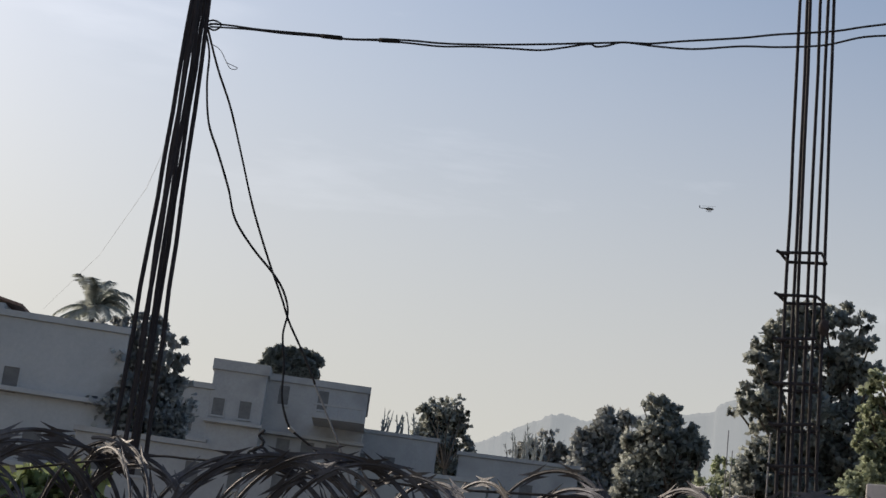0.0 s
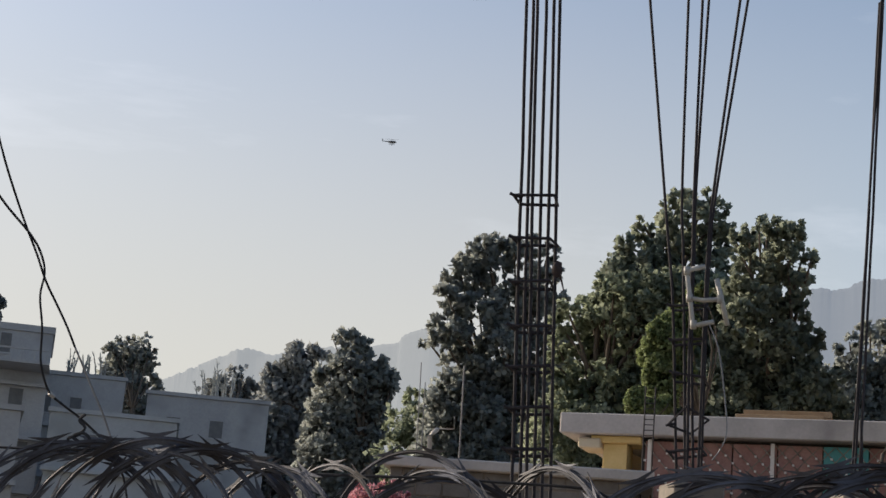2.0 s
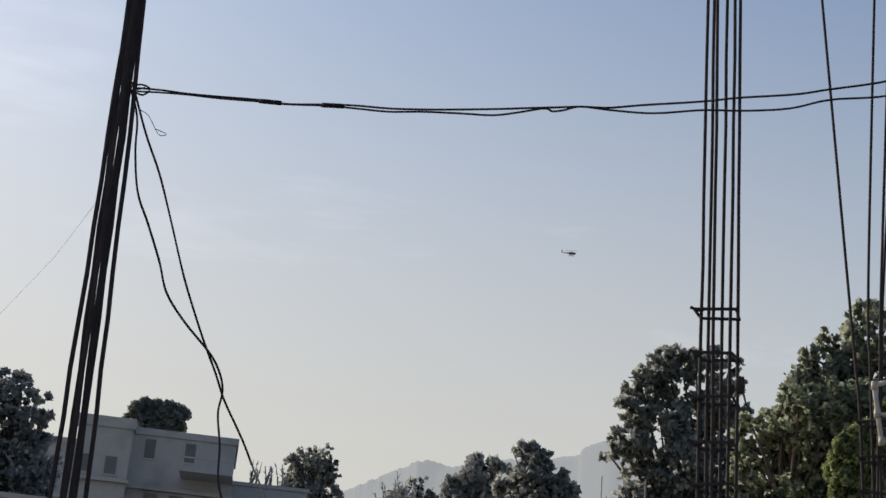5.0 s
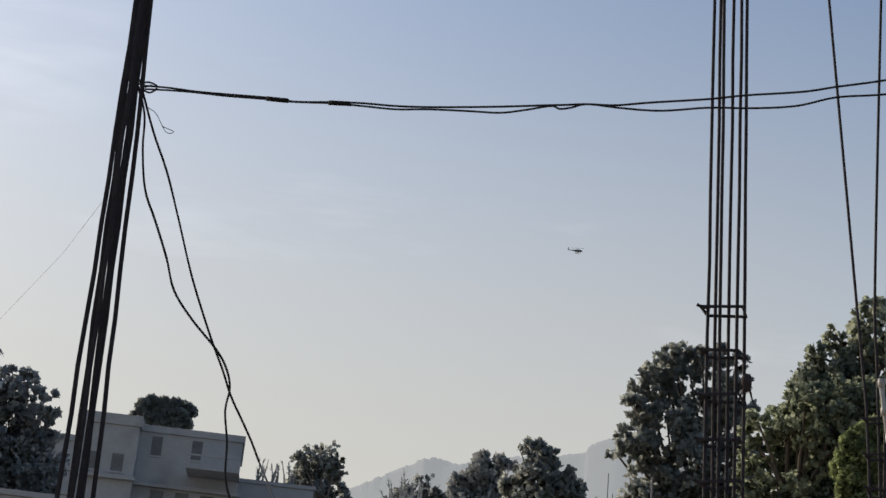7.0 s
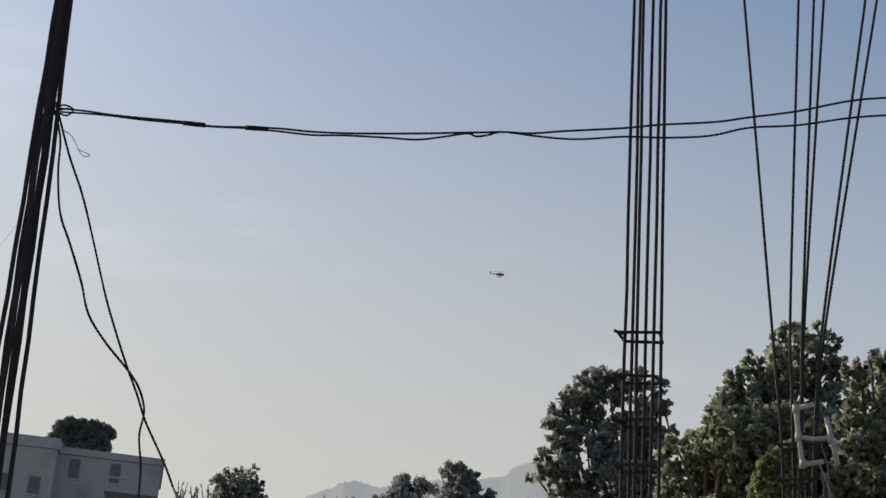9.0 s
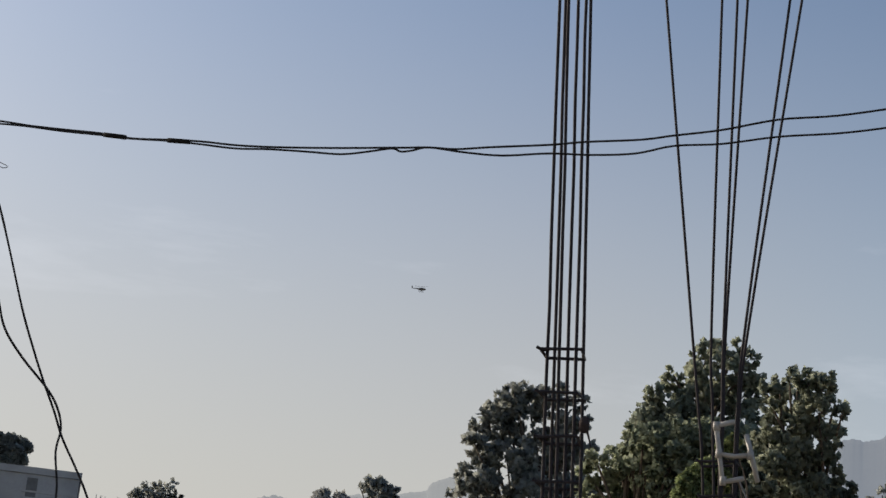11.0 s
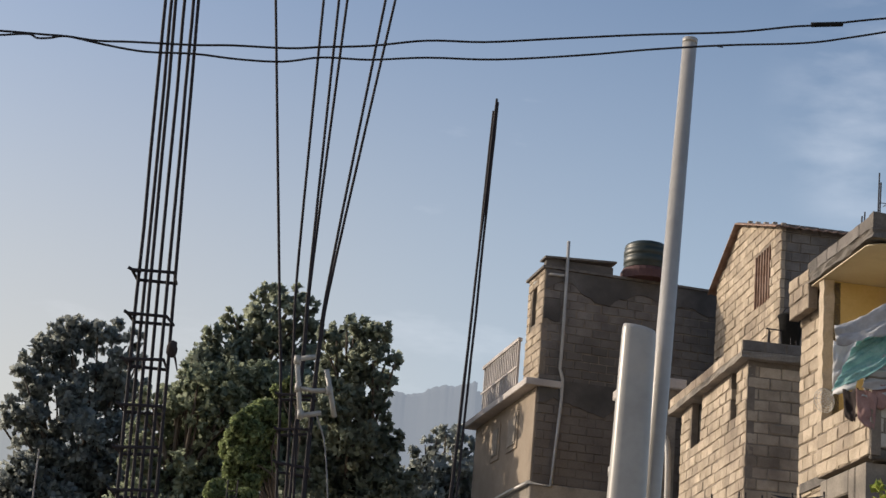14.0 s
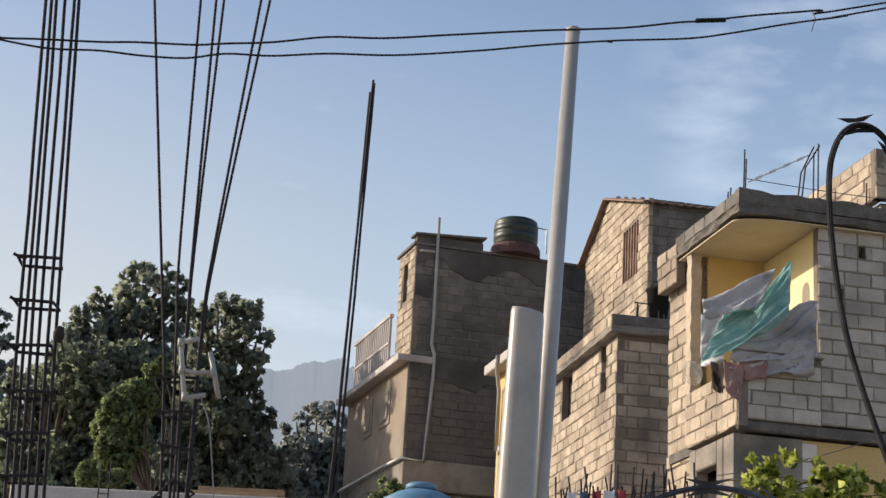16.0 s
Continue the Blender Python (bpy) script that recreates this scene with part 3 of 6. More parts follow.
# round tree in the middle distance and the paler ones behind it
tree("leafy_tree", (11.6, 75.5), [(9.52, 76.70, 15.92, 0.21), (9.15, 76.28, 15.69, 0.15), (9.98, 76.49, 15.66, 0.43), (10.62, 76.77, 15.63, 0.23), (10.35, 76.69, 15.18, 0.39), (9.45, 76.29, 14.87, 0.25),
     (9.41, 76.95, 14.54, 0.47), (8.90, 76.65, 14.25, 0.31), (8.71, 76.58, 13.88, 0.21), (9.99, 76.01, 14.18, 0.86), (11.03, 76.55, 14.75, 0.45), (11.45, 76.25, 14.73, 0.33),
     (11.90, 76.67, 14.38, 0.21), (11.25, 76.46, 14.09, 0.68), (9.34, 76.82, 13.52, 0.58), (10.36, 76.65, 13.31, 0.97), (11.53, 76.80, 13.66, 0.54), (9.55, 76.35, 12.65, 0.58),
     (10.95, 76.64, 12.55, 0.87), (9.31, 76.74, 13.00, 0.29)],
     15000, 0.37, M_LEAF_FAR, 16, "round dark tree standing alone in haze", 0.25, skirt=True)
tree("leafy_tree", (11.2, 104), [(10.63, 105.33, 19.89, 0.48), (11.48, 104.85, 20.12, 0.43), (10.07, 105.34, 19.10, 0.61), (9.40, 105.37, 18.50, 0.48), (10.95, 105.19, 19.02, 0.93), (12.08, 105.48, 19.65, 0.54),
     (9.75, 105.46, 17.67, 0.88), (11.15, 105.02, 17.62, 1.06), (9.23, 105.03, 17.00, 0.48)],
     6000, 0.58, M_LEAF_HAZED, 17, "tree coloured pale as if seen through smoke", 0.25, skirt=True)
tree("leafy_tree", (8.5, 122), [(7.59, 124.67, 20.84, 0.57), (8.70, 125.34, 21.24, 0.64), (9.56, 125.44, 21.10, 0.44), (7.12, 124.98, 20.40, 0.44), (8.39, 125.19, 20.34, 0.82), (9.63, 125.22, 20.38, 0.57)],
     4000, 0.58, M_LEAF_HAZED, 18, "low rounded tree far off in haze", 0.25, skirt=True)
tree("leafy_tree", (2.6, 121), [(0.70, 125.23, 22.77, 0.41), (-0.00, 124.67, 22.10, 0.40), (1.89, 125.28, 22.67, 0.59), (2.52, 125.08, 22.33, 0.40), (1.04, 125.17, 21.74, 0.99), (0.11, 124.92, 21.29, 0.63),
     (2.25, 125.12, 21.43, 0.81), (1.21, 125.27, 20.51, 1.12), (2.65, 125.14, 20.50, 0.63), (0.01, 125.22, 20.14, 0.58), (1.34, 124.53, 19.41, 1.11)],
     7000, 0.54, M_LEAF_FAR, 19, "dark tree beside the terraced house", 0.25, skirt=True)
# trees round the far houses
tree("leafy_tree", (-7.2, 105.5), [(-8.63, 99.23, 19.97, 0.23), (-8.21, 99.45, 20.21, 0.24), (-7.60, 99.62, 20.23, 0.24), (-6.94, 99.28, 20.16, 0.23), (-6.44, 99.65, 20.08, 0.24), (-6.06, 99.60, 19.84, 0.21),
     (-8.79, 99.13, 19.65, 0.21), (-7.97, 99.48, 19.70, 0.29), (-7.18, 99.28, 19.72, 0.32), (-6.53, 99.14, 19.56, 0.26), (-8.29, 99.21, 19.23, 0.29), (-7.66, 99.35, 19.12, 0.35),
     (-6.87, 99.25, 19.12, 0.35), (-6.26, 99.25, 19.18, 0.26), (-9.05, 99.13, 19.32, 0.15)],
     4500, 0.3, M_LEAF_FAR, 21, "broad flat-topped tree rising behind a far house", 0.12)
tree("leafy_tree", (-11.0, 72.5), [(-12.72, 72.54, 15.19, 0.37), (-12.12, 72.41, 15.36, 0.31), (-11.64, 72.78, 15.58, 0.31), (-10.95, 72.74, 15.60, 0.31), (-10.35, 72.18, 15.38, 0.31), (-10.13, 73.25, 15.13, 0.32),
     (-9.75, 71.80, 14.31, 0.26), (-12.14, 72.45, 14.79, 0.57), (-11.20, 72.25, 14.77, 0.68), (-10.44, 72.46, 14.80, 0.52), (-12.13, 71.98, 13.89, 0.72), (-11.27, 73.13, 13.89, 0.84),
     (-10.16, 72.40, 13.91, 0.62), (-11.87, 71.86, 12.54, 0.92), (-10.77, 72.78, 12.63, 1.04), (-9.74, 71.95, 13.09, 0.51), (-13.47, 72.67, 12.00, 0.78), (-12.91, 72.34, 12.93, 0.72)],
     9000, 0.4, M_LEAF_HAZED, 22, "shadowed trees massed below the palm", 0.2, skirt=True)


def palm(base, top, r, seed, label):
    random.seed(seed)
    ob = thing("palm_tree", label, "palm tree")
    b, t = Vector(base), Vector(top)
    part("trunk", tube(smooth_path([b, b.lerp(t, 0.5) + Vector((0.25, 0, 0)), t], 6), 0.13, 9, None, 0.1), M_BARK, ob, "", True)
    for k in range(22):
        az, rise = k * 2.4 + random.uniform(-0.2, 0.2), random.uniform(0.0, 1.7)
        d = Vector((math.cos(az), math.sin(az), 0))
        length = r * random.uniform(0.8, 1.1)
        spine = [t + d * length * s * math.cos(rise * 0.6) + Vector((0, 0, length * (rise * 0.95 * s - 0.8 * s * s))) for s in (0, 0.15, 0.3, 0.45, 0.6, 0.75, 0.9, 1.0)]
        bm = tube(spine, 0.03, 5, None, 0.006)
        across = Vector((-d.y, d.x, 0))
        for i in range(40):
            s = 0.06 + 0.94 * i / 40
            j = min(int(s * 7), 6)
            p = spine[j].lerp(spine[j + 1], s * 7 - j)
            tang = (spine[j + 1] - spine[j]).normalized()
            ll = length * 0.34 * (1 - 0.6 * abs(s - 0.4))
            for sg in (-1, 1):
                tip = p + across * sg * ll * 0.75 + tang * ll * 0.5 - Vector((0, 0, ll * random.uniform(0.2, 0.55)))
                w = tang * 0.05
                bm.faces.new([bm.verts.new(q) for q in (p - w, p + w, tip)])
        part("frond", bm, M_LEAF_FAR, ob)
    return ob


pt = (-14.0, 75.2, 16.35)
palm((pt[0] - 0.4, pt[1], ground_height(pt[0], pt[1])), pt, 1.95, 5, "coconut palm with drooping fronds over a roof")


def shrub(name, foot, top, n, seed, label):
    """Bare upright stems with a few twigs."""
    random.seed(seed)
    f, t = Vector(foot) - Vector((0, 0, 0.45)), Vector(top)
    ob = thing(name, label, "shrub")
    h = (t - f).length
    for k in range(n):
        a = f + Vector((random.uniform(-0.4, 0.4), random.uniform(-0.3, 0.3), 0)) * h * 0.4
        b = a + Vector((random.uniform(-0.2, 0.2) * h, random.uniform(-0.2, 0.2) * h, h * random.uniform(0.5, 1.0)))
        bm = tube([a, a.lerp(b, 0.5) + Vector((0.04, 0, 0)), b], 0.05, 5, None, 0.015)
        for i in range(5):
            q = a.lerp(b, random.uniform(0.3, 0.95))
            tube([q, q + Vector((random.uniform(-0.2, 0.2), random.uniform(-0.2, 0.2), random.uniform(0.1, 0.3))) * h * 0.5], 0.03, 4, bm, 0.01)
        part("stem", bm, M_LEAF_HAZED, ob)
    return ob


# ---- far houses ----
def far_window(parent, x, y0, z, w, h, frame_m):
    """A window let into a wall that faces -y at y0: dark panel as the room's shade, with frame and sill."""
    wd = part("window", box(x - w / 2, y0 - 0.01, z - h / 2, x + w / 2, y0 + 0.08, z + h / 2), M_SHADE_ROOM, parent, "dark unglazed window")
    bm = box(x - w / 2 - 0.08, y0 - 0.06, z - h / 2 - 0.1, x + w / 2 + 0.08, y0 + 0.02, z - h / 2)
    part("sill", bm, frame_m, wd)
    bm = box(x - w / 2 - 0.07, y0 - 0.04, z - h / 2, x - w / 2, y0 + 0.02, z + h / 2 + 0.08)
    box(x + w / 2, y0 - 0.04, z - h / 2, x + w / 2 + 0.07, y0 + 0.02, z + h / 2 + 0.08, bm=bm)
    box(x - w / 2, y0 - 0.04, z + h / 2, x + w / 2, y0 + 0.02, z + h / 2 + 0.08, bm=bm)
    part("frame", bm, frame_m, wd)


def far_house(name, corner, az, w, d, ztop, storeys, storey_h, wall_m, label, wins=(), parapet=0.35, ledge=0.35):
    """A flat-roofed house; the corner is the front wall's left end, the front faces -y of its own axes."""
    z0 = ground_height(corner[0], corner[1]) - 0.3
    ob = thing(name, label, "house", pose(corner[0], corner[1], 0, 0, 0, -az))
    zr = ztop - parapet
    part("wall", box(0, 0, z0, w, d, zr, 0.02), wall_m, ob)
    bm = box(-0.1, -0.1, zr, w + 0.1, 0.08, ztop)
    box(-0.1, 0.08, zr, 0.08, d + 0.1, ztop, bm=bm)
    box(w - 0.08, 0.08, zr, w + 0.1, d + 0.1, ztop, bm=bm)
    box(0.08, 0.08, zr, w - 0.08, d, zr + 0.06, bm=bm)
    part("roof_parapet", bm, wall_m, ob)
    for k in range(1, storeys):
        zz = zr - k * storey_h
        part("floor_ledge", box(-0.12, -ledge, zz - 0.12, w + 0.12, -0.003, zz + 0.06, 0.01), wall_m, ob)
    for x, z, ww, hh in wins:
        far_window(ob, x, 0, z, ww, hh, wall_m)
    return ob


hl = (-8.676, 96.692, 18.965)
wl_wins = [(0.2 + 1.05 * i, hl[2] - 1.6, 0.55, 1.0) for i in (1, 3)] + [(0.3 + 1.3 * i, hl[2] - 4.4, 0.7, 1.0) for i in range(1, 4)] + [(0.6 + 1.4 * i, hl[2] - 7.1, 0.6, 1.0) for i in range(0, 4)]
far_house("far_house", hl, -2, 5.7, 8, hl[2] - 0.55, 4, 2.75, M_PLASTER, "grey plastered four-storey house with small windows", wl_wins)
hl2 = (-12.386, 95.258, 17.971)
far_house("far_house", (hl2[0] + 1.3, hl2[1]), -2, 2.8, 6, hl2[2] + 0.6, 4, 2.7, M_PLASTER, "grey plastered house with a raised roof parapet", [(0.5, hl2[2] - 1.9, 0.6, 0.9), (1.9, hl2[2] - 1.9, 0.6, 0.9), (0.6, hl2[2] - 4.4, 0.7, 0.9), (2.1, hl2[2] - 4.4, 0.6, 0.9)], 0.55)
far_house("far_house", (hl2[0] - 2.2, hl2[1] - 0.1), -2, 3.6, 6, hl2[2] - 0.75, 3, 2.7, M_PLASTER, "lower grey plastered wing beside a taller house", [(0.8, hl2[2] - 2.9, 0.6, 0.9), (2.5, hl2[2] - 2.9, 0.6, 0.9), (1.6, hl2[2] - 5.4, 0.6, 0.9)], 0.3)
hb = (-6.213, 93.886, 16.105)
bal = thing("far_balcony", "concrete balcony on the front of a far house", "balcony")
part("slab", box(hb[0] + 0.6, hb[1], hb[2] - 0.12, hb[0] + 3.3, hb[1] + 3.4, hb[2]), M_PLASTER, bal)
for k in range(5):
    part("post", box(hb[0] + 0.7 + k * 0.6, hb[1] + 0.02, hb[2], hb[0] + 0.78 + k * 0.6, hb[1] + 0.1, hb[2] + 0.55), M_PLASTER, bal)
part("rail", box(hb[0] + 0.6, hb[1], hb[2] + 0.553, hb[0] + 3.3, hb[1] + 0.12, hb[2] + 0.64), M_PLASTER, bal)
ha = (-18.028, 70.725, 13.976)
far_house("far_house", ha, -6, 6.4, 7, (-15.702, 71.300, 15.074)[2], 3, 2.8, M_PALE, "pale hillside house in haze with a flat roof", [(0.8, ha[2] - 1.6, 0.6, 1.0), (2.2, ha[2] - 1.6, 0.6, 1.0), (3.4, ha[2] - 4.2, 0.7, 1.6), (1.2, ha[2] - 4.2, 0.6, 1.0)], 0.25)
rf = thing("gable_roof", "low pitched tin roof over a far house", "roof")
ra, rb = (-18.866, 71.535, 16.091), (-16.209, 72.209, 15.618)
bm = bmesh.new()
vs = [bm.verts.new(q) for q in (ra, rb, (rb[0], rb[1] + 5, rb[2]), (ra[0], ra[1] + 5, ra[2]), (ra[0], ra[1], ra[2] - 0.12), (rb[0], rb[1], rb[2] - 0.12), (rb[0], rb[1] + 5, rb[2] - 0.12), (ra[0], ra[1] + 5, ra[2] - 0.12))]
for q in ((0, 1, 2, 3), (7, 6, 5, 4), (0, 4, 5, 1), (1, 5, 6, 2), (2, 6, 7, 3), (3, 7, 4, 0)):
    bm.faces.new([vs[i] for i in q])
part("sheet", bm, M_TIN, rf)
part("wall", box(ra[0] + 0.1, ra[1] + 0.3, (-16.972, 72.026, 13.945)[2] - 1, rb[0] - 0.6, ra[1] + 4.7, rb[2] - 0.12), M_PALE, rf)
hm = (-12.392, 67.909, 8.879)
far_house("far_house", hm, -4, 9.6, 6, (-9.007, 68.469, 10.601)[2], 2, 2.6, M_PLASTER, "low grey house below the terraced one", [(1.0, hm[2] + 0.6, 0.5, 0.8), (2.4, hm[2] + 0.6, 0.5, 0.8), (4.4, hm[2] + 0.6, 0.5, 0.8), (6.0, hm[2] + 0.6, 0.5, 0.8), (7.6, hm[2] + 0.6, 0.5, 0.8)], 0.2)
h5 = (2.218, 99.140, 16.018)
far_house("far_house", h5, 3, 6.5, 6, h5[2], 2, 2.7, M_PLASTER, "low flat-roofed house in haze with plants on its roof", [(1.5, h5[2] - 1.8, 0.7, 0.9), (3.8, h5[2] - 1.8, 0.7, 0.9)], 0.2)
h6 = (-2.418, 89.120, 13.303)
far_house("far_house", h6, 2, 6.0, 6, h6[2], 2, 2.7, M_PALE, "pale low house in smoke below the trees", [(2.0, h6[2] - 1.6, 0.6, 0.9), (4.2, h6[2] - 1.6, 0.6, 0.9)], 0.2)
for px, tp, sd in (((5.941, 99.995, 16.532), (5.767, 100.005, 18.197), 1), ((5.125, 100.039, 16.452), (5.001, 100.045, 17.621), 2), ((6.559, 99.958, 16.467), (6.419, 99.967, 17.824), 3)):
    shrub("bare_shrub", px, tp, 5, sd, "bare stalks of a dry shrub on a flat roof")
ht = (-3.884, 100.074, 16.667)
far_house("far_house", ht, 0, 4.9, 5, ht[2], 3, 2.7, M_PLASTER, "low terrace wing with spiky plants along its edge", [(0.8, ht[2] - 1.8, 0.6, 0.9), (2.4, ht[2] - 1.8, 0.6, 0.9)], 0.2)
for px, tp, sd in (((-2.003, 101.135, 17.094), (-2.127, 101.132, 18.108), 4), ((-1.238, 101.149, 17.023), (-1.360, 101.147, 18.039), 5), ((-0.320, 101.158, 16.967), (-0.466, 101.158, 18.201), 6)):
    shrub("spiky_plant", px, tp, 7, sd, "spiky cactus-like plants along a terrace edge")


# ---- block houses ----
def block_mesh(w, h, d, rng):
    """A concrete block, its outer face towards -y worn and chipped at the edges; origin at the lower left of that face."""
    bm = bmesh.new()
    j = lambda a=0.006: rng.uniform(-a, a)
    cut = lambda: 0.008 + rng.random() ** 3 * 0.035          # how far an edge has worn back
    ring = ((0, 0), (w * 0.33, 0), (w * 0.66, 0), (w, 0), (w, h * 0.5), (w, h), (w * 0.66, h), (w * 0.33, h), (0, h), (0, h * 0.5))
    back = [bm.verts.new((x, d, z)) for x, z in ring]
    rim = [bm.verts.new((x, 0.012 + rng.random() * 0.006, z)) for x, z in ring]
    face = [bm.verts.new((min(max(x + j(), cut()), w - cut()), j(0.004), min(max(z + j(), cut() * 0.7), h - cut() * 0.7))) for x, z in ring]
    for a, b in ((back, rim), (rim, face)):
        for i in range(10):
            k = (i + 1) % 10
            bm.faces.new((a[i], a[k], b[k], b[i]))
    mid = bm.verts.new((w / 2, j(0.004), h / 2))
    for i in range(10):
        bm.faces.new((face[i], face[(i + 1) % 10], mid))
    me = bpy.data.meshes.new("block")
    bm.to_mesh(me)
    bm.free()
    return me


BLOCKS = {}


def block(parent, m, w, material, rng):
    key = (round(w, 1), material.name, rng.randrange(6))
    if key not in BLOCKS:
        BLOCKS[key] = block_mesh(key[0] - 0.012, 0.186, 0.1, rng)
        BLOCKS[key].materials.append(material)
    ob = new("block", BLOCKS[key])
    ob.parent = parent
    ob.matrix_basis = m
    return ob


def block_wall(house, x, y, z0, turn, length, height, material, holes=(), thick=0.15, top=None, skip=0.0, seed=1, mortar=None):
    """A wall of laid blocks from (x, y), running along +x after a turn about z, outer face to its -y. holes: (u0, v0, u1, v1).
    top(u): the wall's height at u, for gables."""
    rng = random.Random(seed)
    frame_m = Matrix.Translation((x, y, z0)) @ Matrix.Rotation(radians(turn), 4, "Z")
    cuts = sorted({0.0, length, *[h[0] for h in holes], *[h[2] for h in holes]})
    bm = bmesh.new()
    for u0, u1 in zip(cuts, cuts[1:]):
        open_here = sorted([(h[1], h[3]) for h in holes if h[0] < (u0 + u1) / 2 < h[2]])
        v = 0.0
        end = height
        for a, b in open_here + [(end, end)]:
            if a > v + 0.01:
                if top:
                    n = 6
                    poly = [(u0, v)] + [(u1, v)] + [(u1 - (u1 - u0) * k / n, min(a, top(u1 - (u1 - u0) * k / n)) if a == end else a) for k in range(n + 1)]
                    lo = [bm.verts.new((p, 0.016, q)) for p, q in poly]
                    hi = [bm.verts.new((p, thick, q)) for p, q in poly]
                    bm.faces.new(lo)
                    bm.faces.new(hi[::-1])
                    for i in range(len(poly)):
                        j = (i + 1) % len(poly)
                        bm.faces.new((lo[j], lo[i], hi[i], hi[j]))
                else:
                    box(u0, 0.016, v, u1, thick, a, bm=bm)
            v = b
    wall = mesh_ob("wall", bm, mortar or M_MORTAR)
    wall.parent = house
    wall.matrix_basis = frame_m
    rows = int(height / 0.2 + 0.5)
    for r in range(rows):
        v = r * 0.2
        u = -0.2 if r % 2 else 0.0
        while u < length - 0.02:
            a, b = max(u, 0), min(u + 0.4, length)
            u += 0.4
            spans = [(a, b)]
            for h in holes:
                if h[1] < v + 0.1 < h[3]:
                    spans = [s for a0, b0 in spans for s in ((a0, min(b0, h[0])), (max(a0, h[2]), b0)) if s[1] - s[0] > 0.08]
            for a0, b0 in spans:
                lim = top((a0 + b0) / 2) if top else height
                if v + 0.12 > lim or rng.random() < skip:
                    continue
                w = round(b0 - a0, 1)
                if w < 0.1:
                    continue
                m = Matrix.Translation((a0 + 0.006 + rng.uniform(-0.004, 0.004), rng.uniform(-0.012, 0.010), v + 0.007 + rng.uniform(-0.004, 0.004))) @ Matrix.Rotation(rng.uniform(-0.018, 0.018), 4, "Y")
                block(wall, m, w, material, rng)
    return wall


def local(house, bm, name, material, label="", smooth=False, parent=None):
    return part(name, bm, material, parent or house, label, smooth)


AZ = 17


def rough_box(x0, y0, z0, x1, y1, z1, n, upright=False):
    """A box cut into n slices along its length, its edges broken and uneven."""
    rng = random.Random(n + int(x0 * 10))
    bm = bmesh.new()
    rings = []
    for k in range(n + 1):
        f = k / n
        j = lambda: rng.uniform(-0.012, 0.012)
        if upright:
            z = z0 + (z1 - z0) * f
            q = [(x0 + j(), y0 + j(), z), (x1 + j(), y0 + j(), z), (x1 + j(), y1, z), (x0 + j(), y1, z)]
        else:
            x = x0 + (x1 - x0) * f
            q = [(x, y0 + j(), z0), (x, y1, z0), (x, y1, z1 + j()), (x, y0 + j(), z1 + 2 * j())]
        rings.append([bm.verts.new(c) for c in q])
    for a, b in zip(rings, rings[1:]):
        for i in range(4):
            bm.faces.new((a[i], a[(i + 1) % 4], b[(i + 1) % 4], b[i]))
    bm.faces.new(rings[0][::-1])
    bm.faces.new(rings[-1])
    return bm


def rough_prism(poly, z0, z1, seed=0, wear=0.025, step=0.22):
    """A cast slab: a plan outline raised from z0 to z1, its rim uneven and broken."""
    rng = random.Random(seed)
    pts = []
    for (ax, ay), (bx, by) in zip(poly, poly[1:] + poly[:1]):
        n = max(1, int(math.hypot(bx - ax, by - ay) / step))
        pts += [(ax + (bx - ax) * k / n, ay + (by - ay) * k / n) for k in range(n)]
    cx, cy = sum(p[0] for p in pts) / len(pts), sum(p[1] for p in pts) / len(pts)
    bm = bmesh.new()
    rings = []
    for z in (z0, z0 + (z1 - z0) * 0.35, z0 + (z1 - z0) * 0.75, z1):
        ring = []
        for x, y in pts:
            k = 1 - wear * (rng.random() ** 2) * 1.2 / max(0.5, math.hypot(x - cx, y - cy))
            ring.append(bm.verts.new((cx + (x - cx) * k, cy + (y - cy) * k, z + (rng.uniform(-0.4, 0.2) * wear if z in (z0, z1) else 0))))
        rings.append(ring)
    for a, b in zip(rings, rings[1:]):
        for i in range(len(pts)):
            j = (i + 1) % len(pts)
            bm.faces.new((a[i], a[j], b[j], b[i]))
    bm.faces.new(rings[0][::-1])
    bm.faces.new(rings[-1])
    return bm


def seat(corner, zref, az):
    """The pose of a house whose known corner stands at corner, zref being that corner's height in the house's own numbers."""
    return pose(corner[0], corner[1], corner[2] - zref, 0, 0, -az)


# middle house: block walls under a projecting slab
h3 = thing("block_house", "unplastered concrete block house with a projecting roof slab", "house", seat((17.321, 27.700, 10.418), 9.866, AZ))
block_wall(h3, 0.12, 0.1, 5.9, 0, 3.4, 3.7, M_BLOCK, seed=3)
block_wall(h3, 0.1, 4.6, 5.9, -90, 4.5, 3.7, M_BLOCK, [(0.75, 2.75, 1.5, 3.7), (3.45, 2.75, 3.85, 3.7)], seed=4)
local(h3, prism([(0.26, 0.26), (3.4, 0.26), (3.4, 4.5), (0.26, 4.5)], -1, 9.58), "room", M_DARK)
local(h3, rough_prism([(-0.06, -0.06), (3.7, -0.06), (3.7, 5.2), (-0.06, 5.2)], 9.6, 9.72, 3, 0.03), "roof_slab", M_CONC, "rough concrete slab edge")
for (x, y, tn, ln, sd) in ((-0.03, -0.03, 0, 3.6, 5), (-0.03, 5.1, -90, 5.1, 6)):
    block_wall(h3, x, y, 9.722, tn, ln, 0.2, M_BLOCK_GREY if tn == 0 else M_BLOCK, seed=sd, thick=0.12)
local(h3, box(0.1, 0.1, -1, 3.4, 4.6, 5.898), "lower_wall", M_CONC)
